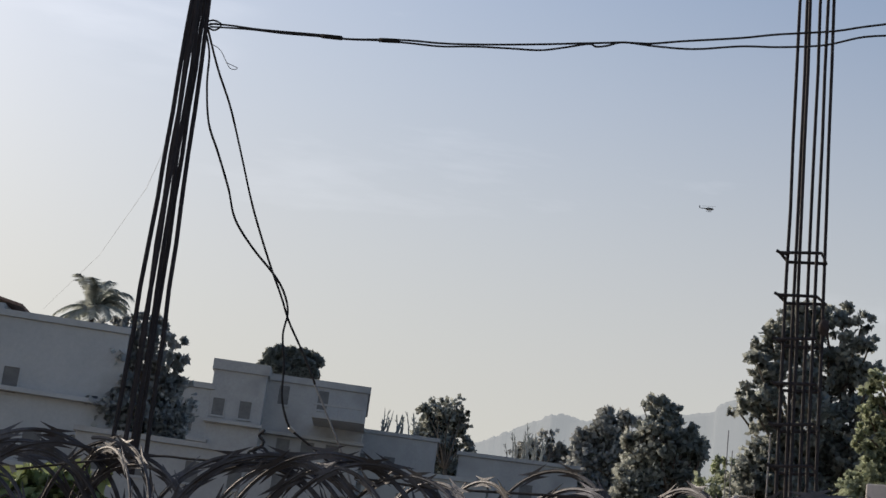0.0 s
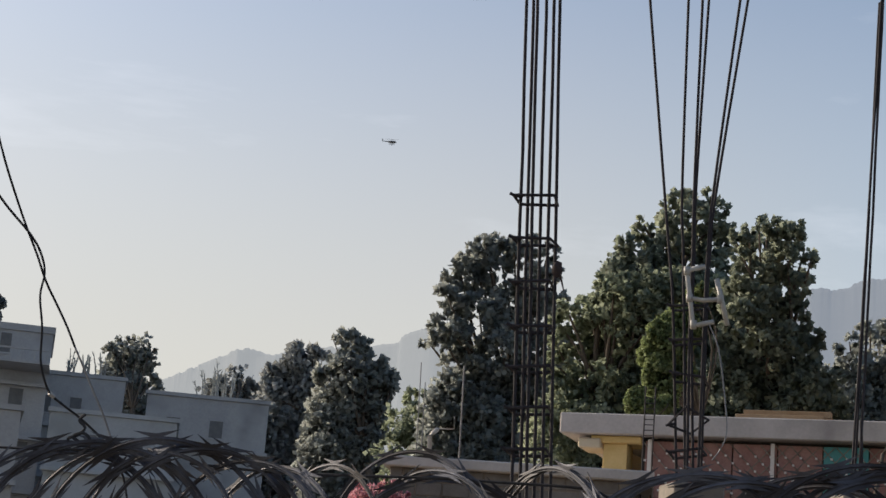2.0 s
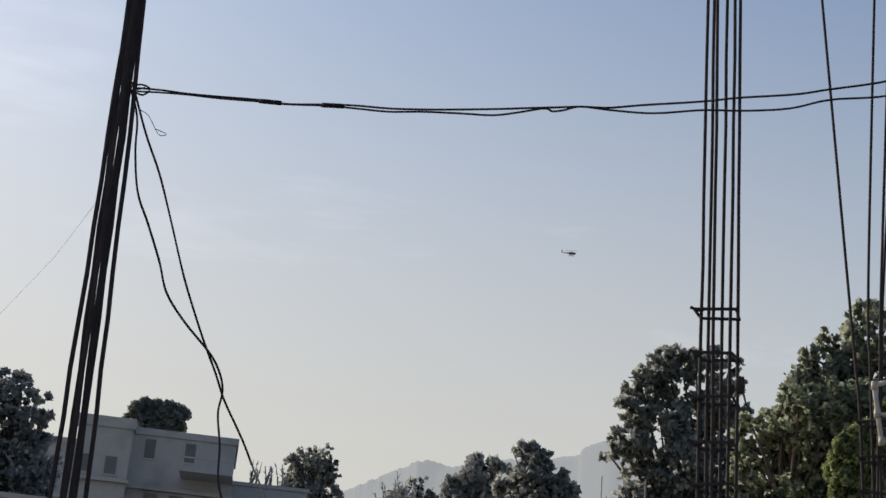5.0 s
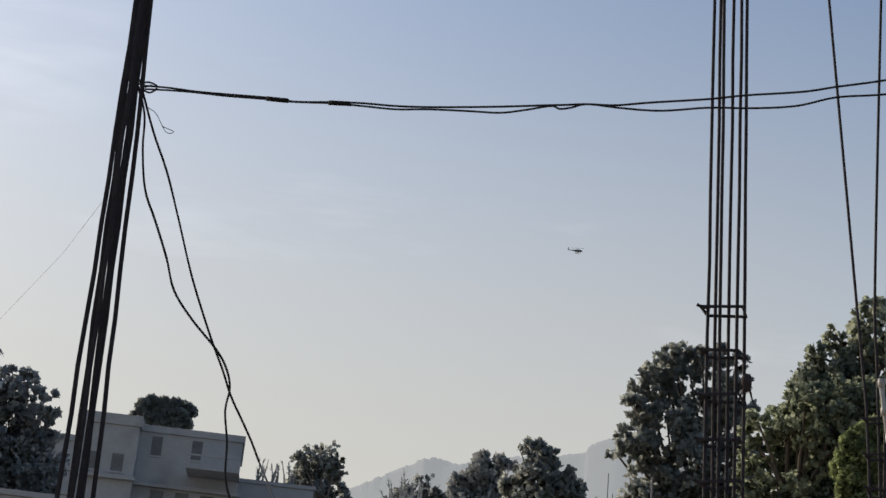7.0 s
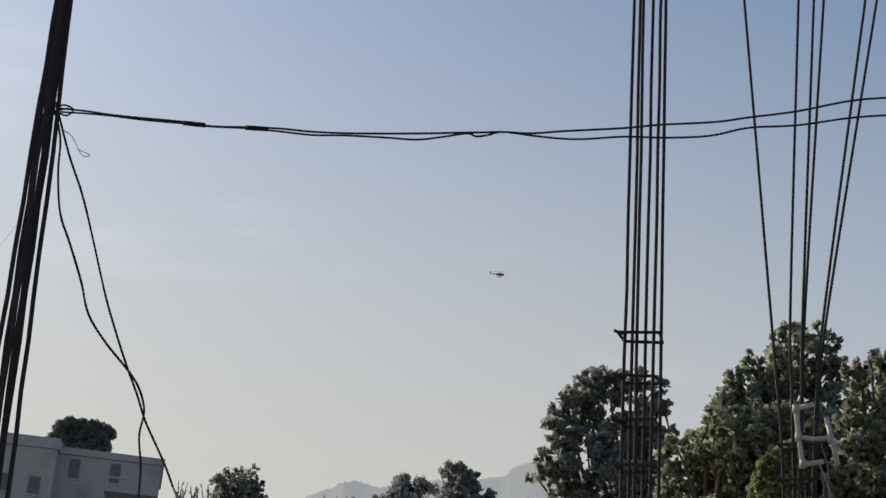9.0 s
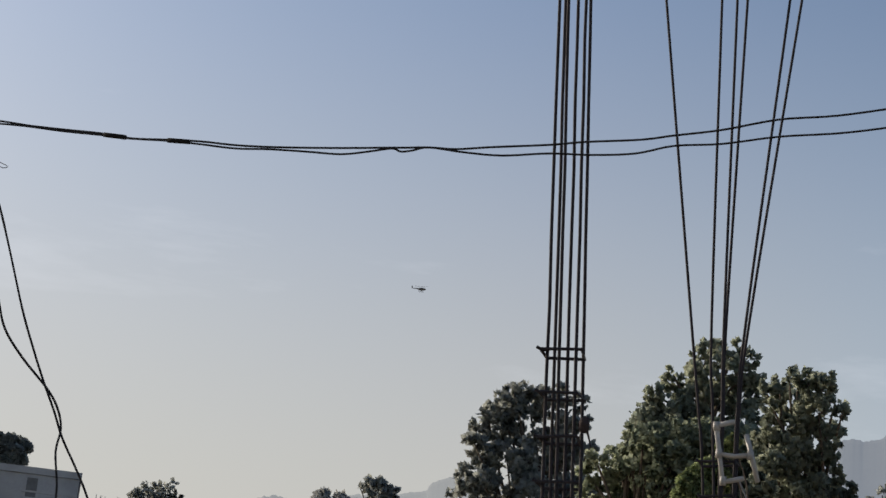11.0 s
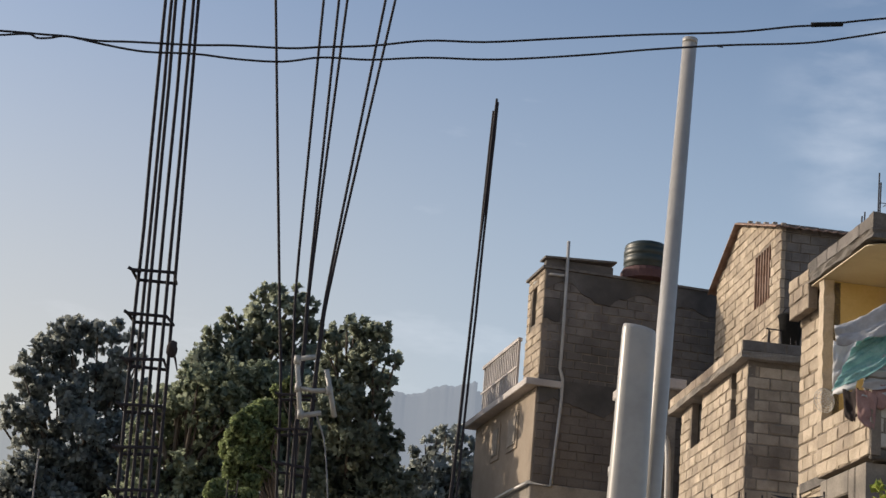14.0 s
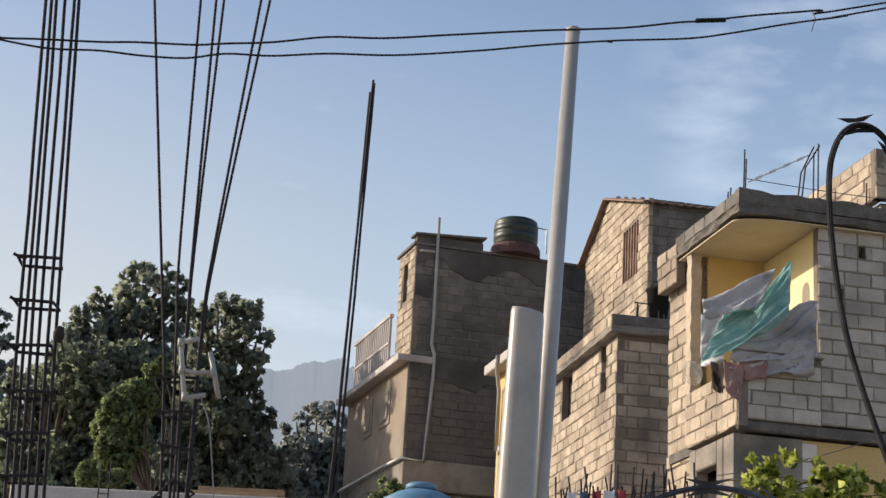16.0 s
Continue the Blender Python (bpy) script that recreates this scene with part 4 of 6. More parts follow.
for k in range(3):
    local(h3, tube([(1.0 + 0.13 * k, 0.5, 9.72), (1.0 + 0.1 * k, 0.5, 10.2 - 0.05 * k)], 0.012, 5), "starter_bar", M_REBAR)

local(h3, tube(smooth_path([(0.3, 5.12, 9.66), (-0.1, 5.16, 9.66), (-0.22, 5.14, 9.55), (-0.2, 5.0, 9.2), (-0.1, 4.8, 8.8), (-0.08, 4.72, 7.0)], 4), 0.06, 9), "drain_pipe", M_PVC, "white plastic elbow pipe", True)
# upper room with a gable, set back on the slab
h2 = thing("block_house", "small unplastered block room with a rusty tin gable roof", "house", seat((20.275, 31.017, 14.044), 13.483, AZ))
gab = lambda u: 5.05 - 0.5 * max(0, 1.85 - u) - 0.33 * max(0, u - 1.85)
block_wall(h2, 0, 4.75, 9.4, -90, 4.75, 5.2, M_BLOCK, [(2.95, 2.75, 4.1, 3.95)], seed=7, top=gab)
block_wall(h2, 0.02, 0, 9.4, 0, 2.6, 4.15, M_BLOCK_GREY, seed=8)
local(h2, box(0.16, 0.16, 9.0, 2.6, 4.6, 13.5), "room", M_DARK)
wd = local(h2, box(0.06, 0.66, 12.16, 0.1, 1.8, 13.34), "window", M_TIN, "rust-brown barred window")
for k in range(6):
    local(h2, box(-0.01, 0.72 + k * 0.19, 12.16, 0.03, 0.76 + k * 0.19, 13.34), "window_bar", M_TIN, parent=wd)
bm = bmesh.new()
for k in range(28):
    x0 = -0.15 + k * 0.1
    for (ya, za, yb, zb) in ((-0.15, 13.48, 2.9, 14.49), (2.9, 14.49, 5.0, 13.44)):
        zz = 0.03 * (k % 2)
        q = [bm.verts.new(c) for c in ((x0, ya, za + zz), (x0 + 0.1, ya, za + 0.03 - zz), (x0 + 0.1, yb, zb + 0.03 - zz), (x0, yb, zb + zz))]
        bm.faces.new(q)
        q2 = [bm.verts.new(c.co - Vector((0, 0, 0.03))) for c in q]
        bm.faces.new(q2[::-1])
        for i in range(4):
            j = (i + 1) % 4
            bm.faces.new((q[j], q[i], q2[i], q2[j]))
local(h2, bm, "roof_sheet", M_TIN, "wavy rusty tin sheet")

# left house: two storeys of weathered block, balcony, tank on the roof
h1 = thing("block_house", "weathered three-storey block house with a balcony and roof tank", "house", seat((18.210, 37.448, 14.233), 13.603, 11))
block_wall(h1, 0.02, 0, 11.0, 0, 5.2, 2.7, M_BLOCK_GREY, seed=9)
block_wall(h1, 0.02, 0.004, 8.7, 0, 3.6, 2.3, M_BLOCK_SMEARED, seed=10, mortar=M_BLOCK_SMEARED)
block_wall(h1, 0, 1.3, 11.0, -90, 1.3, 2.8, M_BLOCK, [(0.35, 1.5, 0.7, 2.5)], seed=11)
local(h1, box(0.16, 0.16, 8.4, 5.2, 1.28, 13.6), "room", M_DARK)
fl = local(h1, box(-0.02, 0.03, 8.7, 0.14, 5.4, 10.9, 0.01), "front_wall", M_PLASTER_TAN, "tan plastered front wall")
for y0, z0, y1, z1 in ((1.3, 9.7, 2.2, 10.6), (2.9, 9.7, 3.6, 10.6)):
    bm = box(-0.05, y0, z0, -0.023, y1, z1, 0.01)
    local(h1, bm, "raised_panel", M_PLASTER_TAN, parent=fl)
    local(h1, box(-0.07, y0 + 0.12, z0 + 0.12, -0.053, y1 - 0.12, z1 - 0.12), "panel_field", M_CONC, parent=fl)
local(h1, box(-0.3, -0.1, 10.9, 0.6, 5.6, 11.06, 0.015), "balcony_slab", M_SLAB, "pale projecting balcony slab")
for k in range(19):
    yy = 1.36 + k * 0.17
    local(h1, box(-0.15, yy, 11.06, -0.09, yy + 0.06, 12.25), "baluster", M_SLAB)
local(h1, box(-0.17, 1.305, 12.252, -0.07, 4.6, 12.33), "rail", M_SLAB)
local(h1, box(-0.17, 1.305, 11.6, -0.152, 4.6, 11.65), "mid_rail", M_SLAB)
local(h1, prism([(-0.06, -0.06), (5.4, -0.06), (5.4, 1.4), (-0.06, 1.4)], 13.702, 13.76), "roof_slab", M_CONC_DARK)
bm = bmesh.new()
for dz in (0, 0.045):
    for x, z in ((-0.04, 13.93), (1.69, 14.04)):
        for y in (-0.1, 0.35):
            bm.verts.new((x, y, z + dz))
bmesh.ops.convex_hull(bm, input=bm.verts[:])
local(h1, bm, "roof_sheet", M_CONC_DARK, "thin dark sheet roof edge")
local(h1, box(0.02, 0.0, 13.762, 1.64, 0.2, 13.95), "roof_upstand", M_RENDER)


def render_coat(house, x0, z0, x1, z1, seed, ragged=0.25):
    """A thin coat of cement trowelled over a wall that faces -y, ragged along its lower edge."""
    rng = random.Random(seed)
    bm = bmesh.new()
    n = max(4, int((x1 - x0) / 0.12))
    drop = [ragged * (0.5 + 0.9 * noise.noise((k * 0.13, seed, 0)) + 0.2 * noise.noise((k * 0.5, seed, 3)) + rng.uniform(-0.02, 0.02)) for k in range(n + 1)]
    rows = []
    for y in (0.0, -0.024):
        rows.append([(bm.verts.new((x0 + (x1 - x0) * k / n, y, z0 + drop[k])), bm.verts.new((x0 + (x1 - x0) * k / n, y, z1))) for k in range(n + 1)])
    back, front = rows
    for k in range(n):
        bm.faces.new((front[k][0], front[k + 1][0], front[k + 1][1], front[k][1]))
        bm.faces.new((back[k][0], back[k + 1][0], front[k + 1][0], front[k][0]))
        bm.faces.new((front[k][1], front[k + 1][1], back[k + 1][1], back[k][1]))
    for k in (0, n):
        bm.faces.new((back[k][0], front[k][0], front[k][1], back[k][1]))
    return local(house, bm, "render_coat", M_RENDER, "grey cement coat trowelled over blocks")


render_coat(h1, 0.03, 12.95, 5.1, 13.69, 1, 0.5)
render_coat(h1, 0.03, 12.35, 0.42, 13.0, 2, 0.3)
render_coat(h1, 0.03, 10.3, 3.55, 11.1, 3, 0.5)
local(h1, box(-0.05, -0.12, 8.0, 3.7, 5.5, 8.68, 0.02), "ground_storey_beam", M_CONC)
local(h1, box(0.1, 0.1, -1, 5, 6.5, 7.98), "lower_wall", M_CONC)
bm = tube([(0.0, 0.85, 13.55), (0.12, -0.08, 13.55), (0.44, -0.08, 13.56)], 0.035, 8)
local(h1, bm, "pipe_branch", M_PVC, "white drain branch", True)
bm = tube([(0.5, -0.08, 14.4), (0.5, -0.08, 12.0), (0.48, -0.08, 11.35), (0.56, -0.08, 11.12), (0.56, -0.08, 10.6), (0.42, -0.16, 8.62), (-0.12, -0.18, 8.66), (-0.14, 1.5, 8.66), (-0.14, 5.3, 8.66)], 0.04, 8)
local(h1, bm, "drain_pipe", M_PVC, "white plastic drain pipe", True)
tk = thing("roof_tank", "dark green plastic water tank on a house roof", "water tank", pose(*(20.686, 37.133, 14.658)))
part("body", lathe([(0.5, 0), (0.53, 0.03), (0.5, 0.1), (0.53, 0.13), (0.53, 0.28), (0.5, 0.3), (0.53, 0.33), (0.53, 0.46), (0.5, 0.48), (0.52, 0.52), (0.5, 0.6), (0.42, 0.65)], 28), M_TANK_DARK, tk, "", True)
part("lid", lathe([(0.2, 0.652), (0.2, 0.7), (0.16, 0.73)], 20), M_TANK_DARK, tk, "", True)
part("outlet_pipe", tube([(0.5, 0, 0.6), (0.85, 0, 0.6), (0.85, 0, 0.0)], 0.02, 6), M_PVC, tk)
part("base", lathe([(0.6, -0.27), (0.59, -0.08), (0.55, -0.003)], 24), M_TANK_BASE, tk, "reddish round base")

# yellow house between the two
hy = thing("yellow_house", "yellow-painted house with a sloping concrete roof slab", "house", seat((18.990, 35.336, 11.148), 9.5, 14))
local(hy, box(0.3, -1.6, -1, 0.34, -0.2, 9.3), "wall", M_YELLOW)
local(hy, box(0.342, -1.61, -1, 0.95, -0.2, 9.3), "end_wall", M_CONC, "bare grey end wall")
local(hy, box(0.0, -1.8, 9.302, 1.1, 0.0, 9.52, 0.02), "roof_slab", M_SLAB, "pale slab with a white pipe")
local(hy, box(0.24, -1.4, 7.4, 0.297, -0.9, 8.6), "window", M_DARK)
local(hy, tube([(-0.04, -1.2, 9.5), (-0.04, -1.15, 9.25), (0.22, -0.5, 8.9), (0.24, -0.4, 7.6)], 0.045, 8), "drain_pipe", M_PVC, "", True)

# right house: balcony under a broad slab
h4 = thing("balcony_house", "unplastered block house with a yellow balcony under a broad slab", "house", seat((14.503, 20.390, 10.209), 9.761, 15))
block_wall(h4, 1.24, 0.14, 6.64, 0, 2.9, 2.84, M_BLOCK_PALE, [(1.86 - 1.24, 2.42, 1.96 - 1.24, 2.62), (1.52 - 1.24, 1.75, 1.63 - 1.24, 1.95)], seed=12)
block_wall(h4, 0.02, 0.02, 6.6, 0, 1.21, 0.9, M_BLOCK_PALE, seed=13, thick=0.11)
block_wall(h4, 0.016, 1.95, 6.5, -90, 1.93, 0.8, M_BLOCK, seed=14)
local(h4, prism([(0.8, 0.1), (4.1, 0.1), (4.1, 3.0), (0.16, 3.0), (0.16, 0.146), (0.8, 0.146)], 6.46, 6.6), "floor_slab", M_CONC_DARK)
local(h4, box(0.04, 0.05, 6.45, 1.22, 0.14, 6.597, 0.02), "balcony_beam", M_CONC_DARK)
local(h4, box(-0.04, -0.06, 7.502, 1.23, 0.14, 7.525, 0.005), "parapet_cap", M_CONC)
yl = local(h4, box(1.242, 0.16, 6.642, 1.36, 2.3, 9.42), "side_wall", M_YELLOW_LIT, "yellow wall in its brighter sunlit tone")
bm = box(1.236, 0.42, 8.15, 1.24, 0.66, 8.62)
bmesh.ops.create_circle(bm, cap_ends=True, segments=16, radius=0.12, matrix=Matrix.Translation((1.238, 0.54, 8.62)) @ Matrix.Rotation(math.pi / 2, 4, "Y"))
local(h4, bm, "arched_niche", M_PLASTER_TAN, "small arched opening", parent=yl)
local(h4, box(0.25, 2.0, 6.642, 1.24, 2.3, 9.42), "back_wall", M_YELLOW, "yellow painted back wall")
local(h4, rough_box(0.08, 1.96, 6.64, 0.24, 2.14, 9.42, 20, True), "column", M_BLOCK, "rough cracked concrete column")
local(h4, prism([(0.05, 3.3), *[(0.85 - 0.8 * math.cos(k * math.pi / 16), 0.35 - 0.3 * math.sin(k * math.pi / 16)) for k in range(9)], (4.1, 0.05), (4.1, 3.3)], 9.425, 9.44), "ceiling", M_CREAM, "cream painted underside")
local(h4, rough_prism([(0.0, 0.0), (4.15, 0.0), (4.15, 3.4), (0.0, 2.45)], 9.475, 9.6, 4, 0.045), "roof_slab", M_CONC_DARK, "rough dark concrete slab edge")
local(h4, rough_box(0.02, 0.01, 9.602, 4.12, 0.16, 9.8, 24), "front_parapet", M_CONC_DARK, "rough blackened concrete edge")
block_wall(h4, 0.02, 2.5, 9.602, -90, 2.45, 0.2, M_BLOCK_GREY, seed=16, thick=0.12)
block_wall(h4, 0.0, 3.2, 9.1, -90, 0.8, 0.6, M_BLOCK, seed=17)
block_wall(h4, 0.2, 3.2, 5.0, -90, 1.2, 4.4, M_BLOCK, seed=18)
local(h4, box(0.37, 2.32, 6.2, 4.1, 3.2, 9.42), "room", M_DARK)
for x, y, h in ((0.12, 0.1, 0.62), (0.16, 0.14, 0.5), (0.08, 0.5, 0.18), (0.08, 0.6, 0.15), (1.2, 0.2, 0.75), (1.28, 0.22, 0.9), (2.0, 0.2, 0.4)):
    local(h4, tube([(x, y, 9.62), (x + 0.02, y, 9.8 + h)], 0.011, 5), "starter_bar", M_REBAR)
local(h4, tube([(0.95, 0.15, 9.8), (1.0, 0.15, 10.2), (1.2, 0.15, 10.62)], 0.012, 5), "starter_bar", M_REBAR)
local(h4, tube([(1.02, 0.18, 9.8), (1.08, 0.18, 10.3), (1.3, 0.18, 10.66)], 0.012, 5), "starter_bar", M_REBAR)
bm = bmesh.new()
for k in range(9):
    a, b = Vector((0.2, 0.12, 9.95)).lerp(Vector((1.15, 0.16, 10.5)), k / 9), Vector((0.2, 0.12, 9.95)).lerp(Vector((1.15, 0.16, 10.5)), (k + 1) / 9)
    w = Vector((0, 0, 0.022 * (1 if k % 2 else 0.5)))
    bm.faces.new([bm.verts.new(q) for q in (a - w, b - w, b + w, a + w)])
local(h4, bm, "marker_ribbon", M_CLOTH_WHITE, "twisted white plastic ribbon")
local(h4, tube([(0.14, 0.12, 10.0), (1.2, 0.2, 10.0), (3.2, 0.3, 10.02)], 0.006, 5), "tie_wire", M_WIRE)
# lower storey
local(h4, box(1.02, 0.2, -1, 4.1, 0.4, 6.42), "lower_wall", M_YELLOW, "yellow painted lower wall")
for k in range(5):
    local(h4, box(1.0, 0.17, 5.1 + k * 0.26, 1.22 + 0.14 * (k % 2), 0.2, 5.34 + k * 0.26, 0.008), "quoin", M_WHITE_BLOCK, "white painted corner block")
local(h4, box(0.02, 0.16, -1, 1.0, 0.5, 6.418), "porch_wall", M_CONC)
local(h4, box(0.0, 0.5, -1, 0.2, 0.72, 6.418, 0.02), "porch_column", M_CONC)
local(h4, box(0.0, 1.5, -1, 0.2, 1.75, 6.418, 0.02), "porch_column", M_CONC)
local(h4, box(0.0, 0.72, 6.1, 0.2, 1.5, 6.418, 0.02), "porch_beam", M_CONC)
# back wall darker than the porch: the recess's shade is in its colour
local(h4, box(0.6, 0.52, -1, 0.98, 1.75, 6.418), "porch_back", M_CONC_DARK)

# white corner block house farther right
hz5 = thing("block_house", "unfinished block wall rising above the balcony roof", "house", seat((17.917, 21.464, 11.103), 9.9, 15))
block_wall(hz5, 0, 3.0, 9.9, -90, 3.0, 0.8, M_BLOCK, seed=21)
block_wall(hz5, 0, 0, 9.9, 0, 2.0, 0.8, M_BLOCK, seed=22)
local(hz5, box(0.16, 0.16, -1, 2.0, 3.0, 9.88), "lower_wall", M_CONC)


def draped(name, corners, nx, ny, material, label, amp=0.08, seed=0, category="cloth"):
    """A hanging sheet between four corners, sagging and creased, with thickness."""
    p00, p10, p11, p01 = [Vector(c) for c in corners]
    bm = bmesh.new()
    g = []
    for j in range(ny + 1):
        v = j / ny
        row = []
        for i in range(nx + 1):
            u = i / nx
            p = p00.lerp(p10, u).lerp(p01.lerp(p11, u), v)
            w = v + 0.4 * u
            k = 0.8 * noise.noise((u * 2.5 + seed, v * 1.8, seed * 1.7)) + 0.34 * (1 - 3 * abs(noise.noise((w * 5, u * 1.6, seed + 0.5)))) + 0.14 * (1 - 3 * abs(noise.noise((w * 12, u * 4, seed + 3.5))))
            f = math.sin((u * 0.6 + v) * 15 + 4 * noise.noise((u * 3, v * 3, seed)) + seed) * 0.3
            row.append(bm.verts.new(p + Vector((-0.6, -0.6, 0.4)) * amp * (k + f * 0.6) + Vector((0, 0, -0.5 * amp * math.sin(math.pi * u)))))
        g.append(row)
    for a, b in zip(g, g[1:]):
        for i in range(nx):
            bm.faces.new((a[i], a[i + 1], b[i + 1], b[i]))
    ob = mesh_ob(name, bm, material, True)
    sol = ob.modifiers.new("thick", "SOLIDIFY")
    sol.thickness = 0.004
    return tagged(ob, label, category)


draped("tarpaulin", [(14.499, 20.598, 8.533), (15.243, 20.149, 9.254), (14.945, 19.855, 8.423), (14.079, 20.650, 7.753)], 70, 50, M_TARP_TEAL, "translucent teal plastic tarpaulin slung across a balcony", 0.14, 1, "tarpaulin")
draped("tarpaulin", [(14.826, 20.317, 8.468), (15.616, 20.084, 8.827), (15.545, 20.007, 7.977), (14.374, 20.399, 7.815)], 70, 50, M_TARP_GREY, "crumpled grey tarpaulin bundled on a balcony parapet", 0.14, 2, "tarpaulin")
draped("tarpaulin", [(14.110, 20.646, 8.634), (14.957, 20.130, 9.164), (14.752, 20.161, 8.580), (14.070, 20.549, 8.370)], 30, 14, M_TARP_GREY, "pale grey sheet sagging from a balcony column", 0.1, 3, "tarpaulin")
draped("tarpaulin", [(14.557, 21.280, 8.654), (14.862, 21.054, 8.748), (14.741, 21.013, 7.956), (14.557, 21.280, 7.895)], 20, 20, M_CLOTH_WHITE, "white sheet hung beside the balcony column", 0.08, 4, "tarpaulin")
draped("tarpaulin", [(14.535, 20.491, 8.139), (15.486, 20.003, 8.280), (15.450, 19.965, 7.759), (14.446, 20.493, 7.697)], 30, 16, M_TARP_GREY, "clear plastic sheet stuffed behind a parapet", 0.16, 6, "tarpaulin")
for c, m, lb, sd in (([(14.568, 21.064, 7.921), (14.670, 20.855, 7.916), (14.661, 20.863, 7.490), (14.596, 21.044, 7.542)], M_CLOTH_DARK, "dark trousers hung over a parapet", 5),
                     ([(14.377, 20.527, 7.823), (14.604, 20.356, 7.813), (14.570, 20.382, 7.258), (14.403, 20.508, 7.407)], M_CLOTH_PINK, "faded pink garment drying on a parapet", 6),
                     ([(14.572, 20.388, 7.931), (14.898, 20.202, 7.893), (14.857, 20.233, 7.614), (14.597, 20.370, 7.567)], M_CLOTH_PINK, "dull pink towel folded over a parapet", 7),
                     ([(15.050, 20.274, 7.947), (15.511, 20.036, 7.992), (15.510, 20.037, 7.773), (15.074, 20.256, 7.745)], M_CLOTH_BLUE, "blue cloth bundled under a tarpaulin", 8),
                     ([(15.240, 20.175, 8.115), (15.599, 20.083, 8.235), (15.615, 20.070, 7.984), (15.177, 20.158, 7.868)], M_TARP_GREY, "clear plastic bag stuffed behind a parapet", 9)):
    draped("laundry", c, 10, 10, m, lb, 0.06, sd, "laundry")
ds = thing("dish_cover", "pale round wire-mesh cover hung on a balcony corner", "food cover")
dc = Vector((14.881, 21.912, 7.979))
bm = bmesh.new()
for k in range(12):
    a = math.pi * 2 * k / 12
    tube([dc + Vector((math.cos(a) * q, -0.1 * (1 - (q / 0.17) ** 2), math.sin(a) * q)) for q in (0.0, 0.05, 0.1, 0.14, 0.17)], 0.004, 4, bm)
part("ribs", bm, M_CLOTH_WHITE, ds)
for q in (0.05, 0.085, 0.115, 0.145, 0.17):
    part("ring", tube([dc + Vector((math.cos(k * 0.3142) * q, -0.1 * (1 - (q / 0.17) ** 2), math.sin(k * 0.3142) * q)) for k in range(21)], 0.005, 4), M_CLOTH_WHITE, ds)
part("hook", tube([dc + Vector((0, 0.0, 0.17)), dc + Vector((0.3, 0.05, 0.16))], 0.006, 5), M_WIRE_GREY, ds)
# odds and ends on the middle house's roof
bk = thing("bucket", "black plastic bucket standing on a flat roof", "bucket", pose(*(19.116, 28.902, 10.954)))
part("body", lathe([(0.17, 0), (0.23, 0.5), (0.25, 0.52), (0.25, 0.55), (0.2, 0.55), (0.15, 0.05)], 20), M_TAPE, bk, "", True)
part("handle", tube([(-0.24, 0, 0.5), (-0.15, -0.05, 0.66), (0, -0.06, 0.72), (0.15, -0.05, 0.66), (0.24, 0, 0.5)], 0.01, 5), M_REBAR, bk)
st = thing("metal_stand", "rusty bent bar stand on a flat roof", "stand", pose(*(18.767, 28.898, 10.860)) @ Matrix.Translation((0, 0, -0.1)))
for x, y in ((-0.16, 0.0), (0.16, 0.0), (0.0, 0.2)):
    part("leg", tube([(x, y, 0), (x * 0.8, y * 0.8, 0.42)], 0.014, 5), M_REBAR, st)
part("bar", tube([(-0.2, 0, 0.4), (0.2, 0, 0.43), (0.45, 0.05, 0.36)], 0.014, 5), M_REBAR, st)
sv = thing("service_cable", "thin black cable slung past the balcony house", "cable")
part("strand", tube(smooth_path([(14.069, 20.217, 6.189), (13.901, 18.960, 6.105), (13.836, 17.723, 6.107), (13.647, 16.563, 6.137), (13.396, 14.738, 6.288)], 5), 0.006, 5), M_WIRE, sv)

# washing and wire fence below the block house
fn = thing("wire_fence", "rusty upright stakes of a rough wire fence", "fence")
f0, f1 = Vector((10.997, 19.161, 5.397)), Vector((12.363, 18.244, 5.536))
random.seed(44)
for k in range(34):
    p = f0.lerp(f1, k / 33)
    top = p + Vector((random.uniform(-0.12, 0.12), 0, random.uniform(0.08, 0.38)))
    part("stake", tube([(p.x, p.y, 0), (p.x, p.y, p.z - 0.3), top], 0.011, 5), M_REBAR, fn)
for dz in (-0.15, 0.05):
    part("strand", tube([f0 + Vector((0, 0, dz)), f0.lerp(f1, 0.5) + Vector((0, 0, dz - 0.05)), f1 + Vector((0, 0, dz))], 0.006, 5), M_REBAR, fn)
for x0, x1, m, sd in ((1000, 1016, M_CLOTH_WHITE, 1), (1022, 1036, M_CLOTH_BLUE, 2), (1044, 1060, M_CLOTH_RED, 3), (1064, 1084, M_CLOTH_WHITE, 4), (1090, 1104, M_CLOTH_RED, 5)):
    a = f0.lerp(f1, (x0 - 985) / 255) + Vector((0, -0.05, 0.06))
    b = f0.lerp(f1, (x1 - 985) / 255) + Vector((0, -0.05, 0.06))
    draped("laundry", [a, b, b - Vector((0, 0, 0.5)), a - Vector((0, 0, 0.5))], 8, 8, m, "small garment pegged on a wire fence", 0.03, 20 + sd, "laundry")

bt = thing("water_tank", "blue plastic water tank with a ribbed lid", "water tank")
bp = (9.173, 19.045, 5.248)
part("stand", box(bp[0] - 0.5, bp[1] - 0.5, 0, bp[0] + 0.5, bp[1] + 0.5, bp[2] - 1.0, 0.02), M_CONC, bt)
part("body", lathe([(0.42, bp[2] - 0.998), (0.45, bp[2] - 0.9), (0.45, bp[2] - 0.25), (0.42, bp[2] - 0.12), (0.25, bp[2] - 0.03), (0.15, bp[2])], 32, None, bp[0], bp[1]), M_TANK_BLUE, bt, "", True)
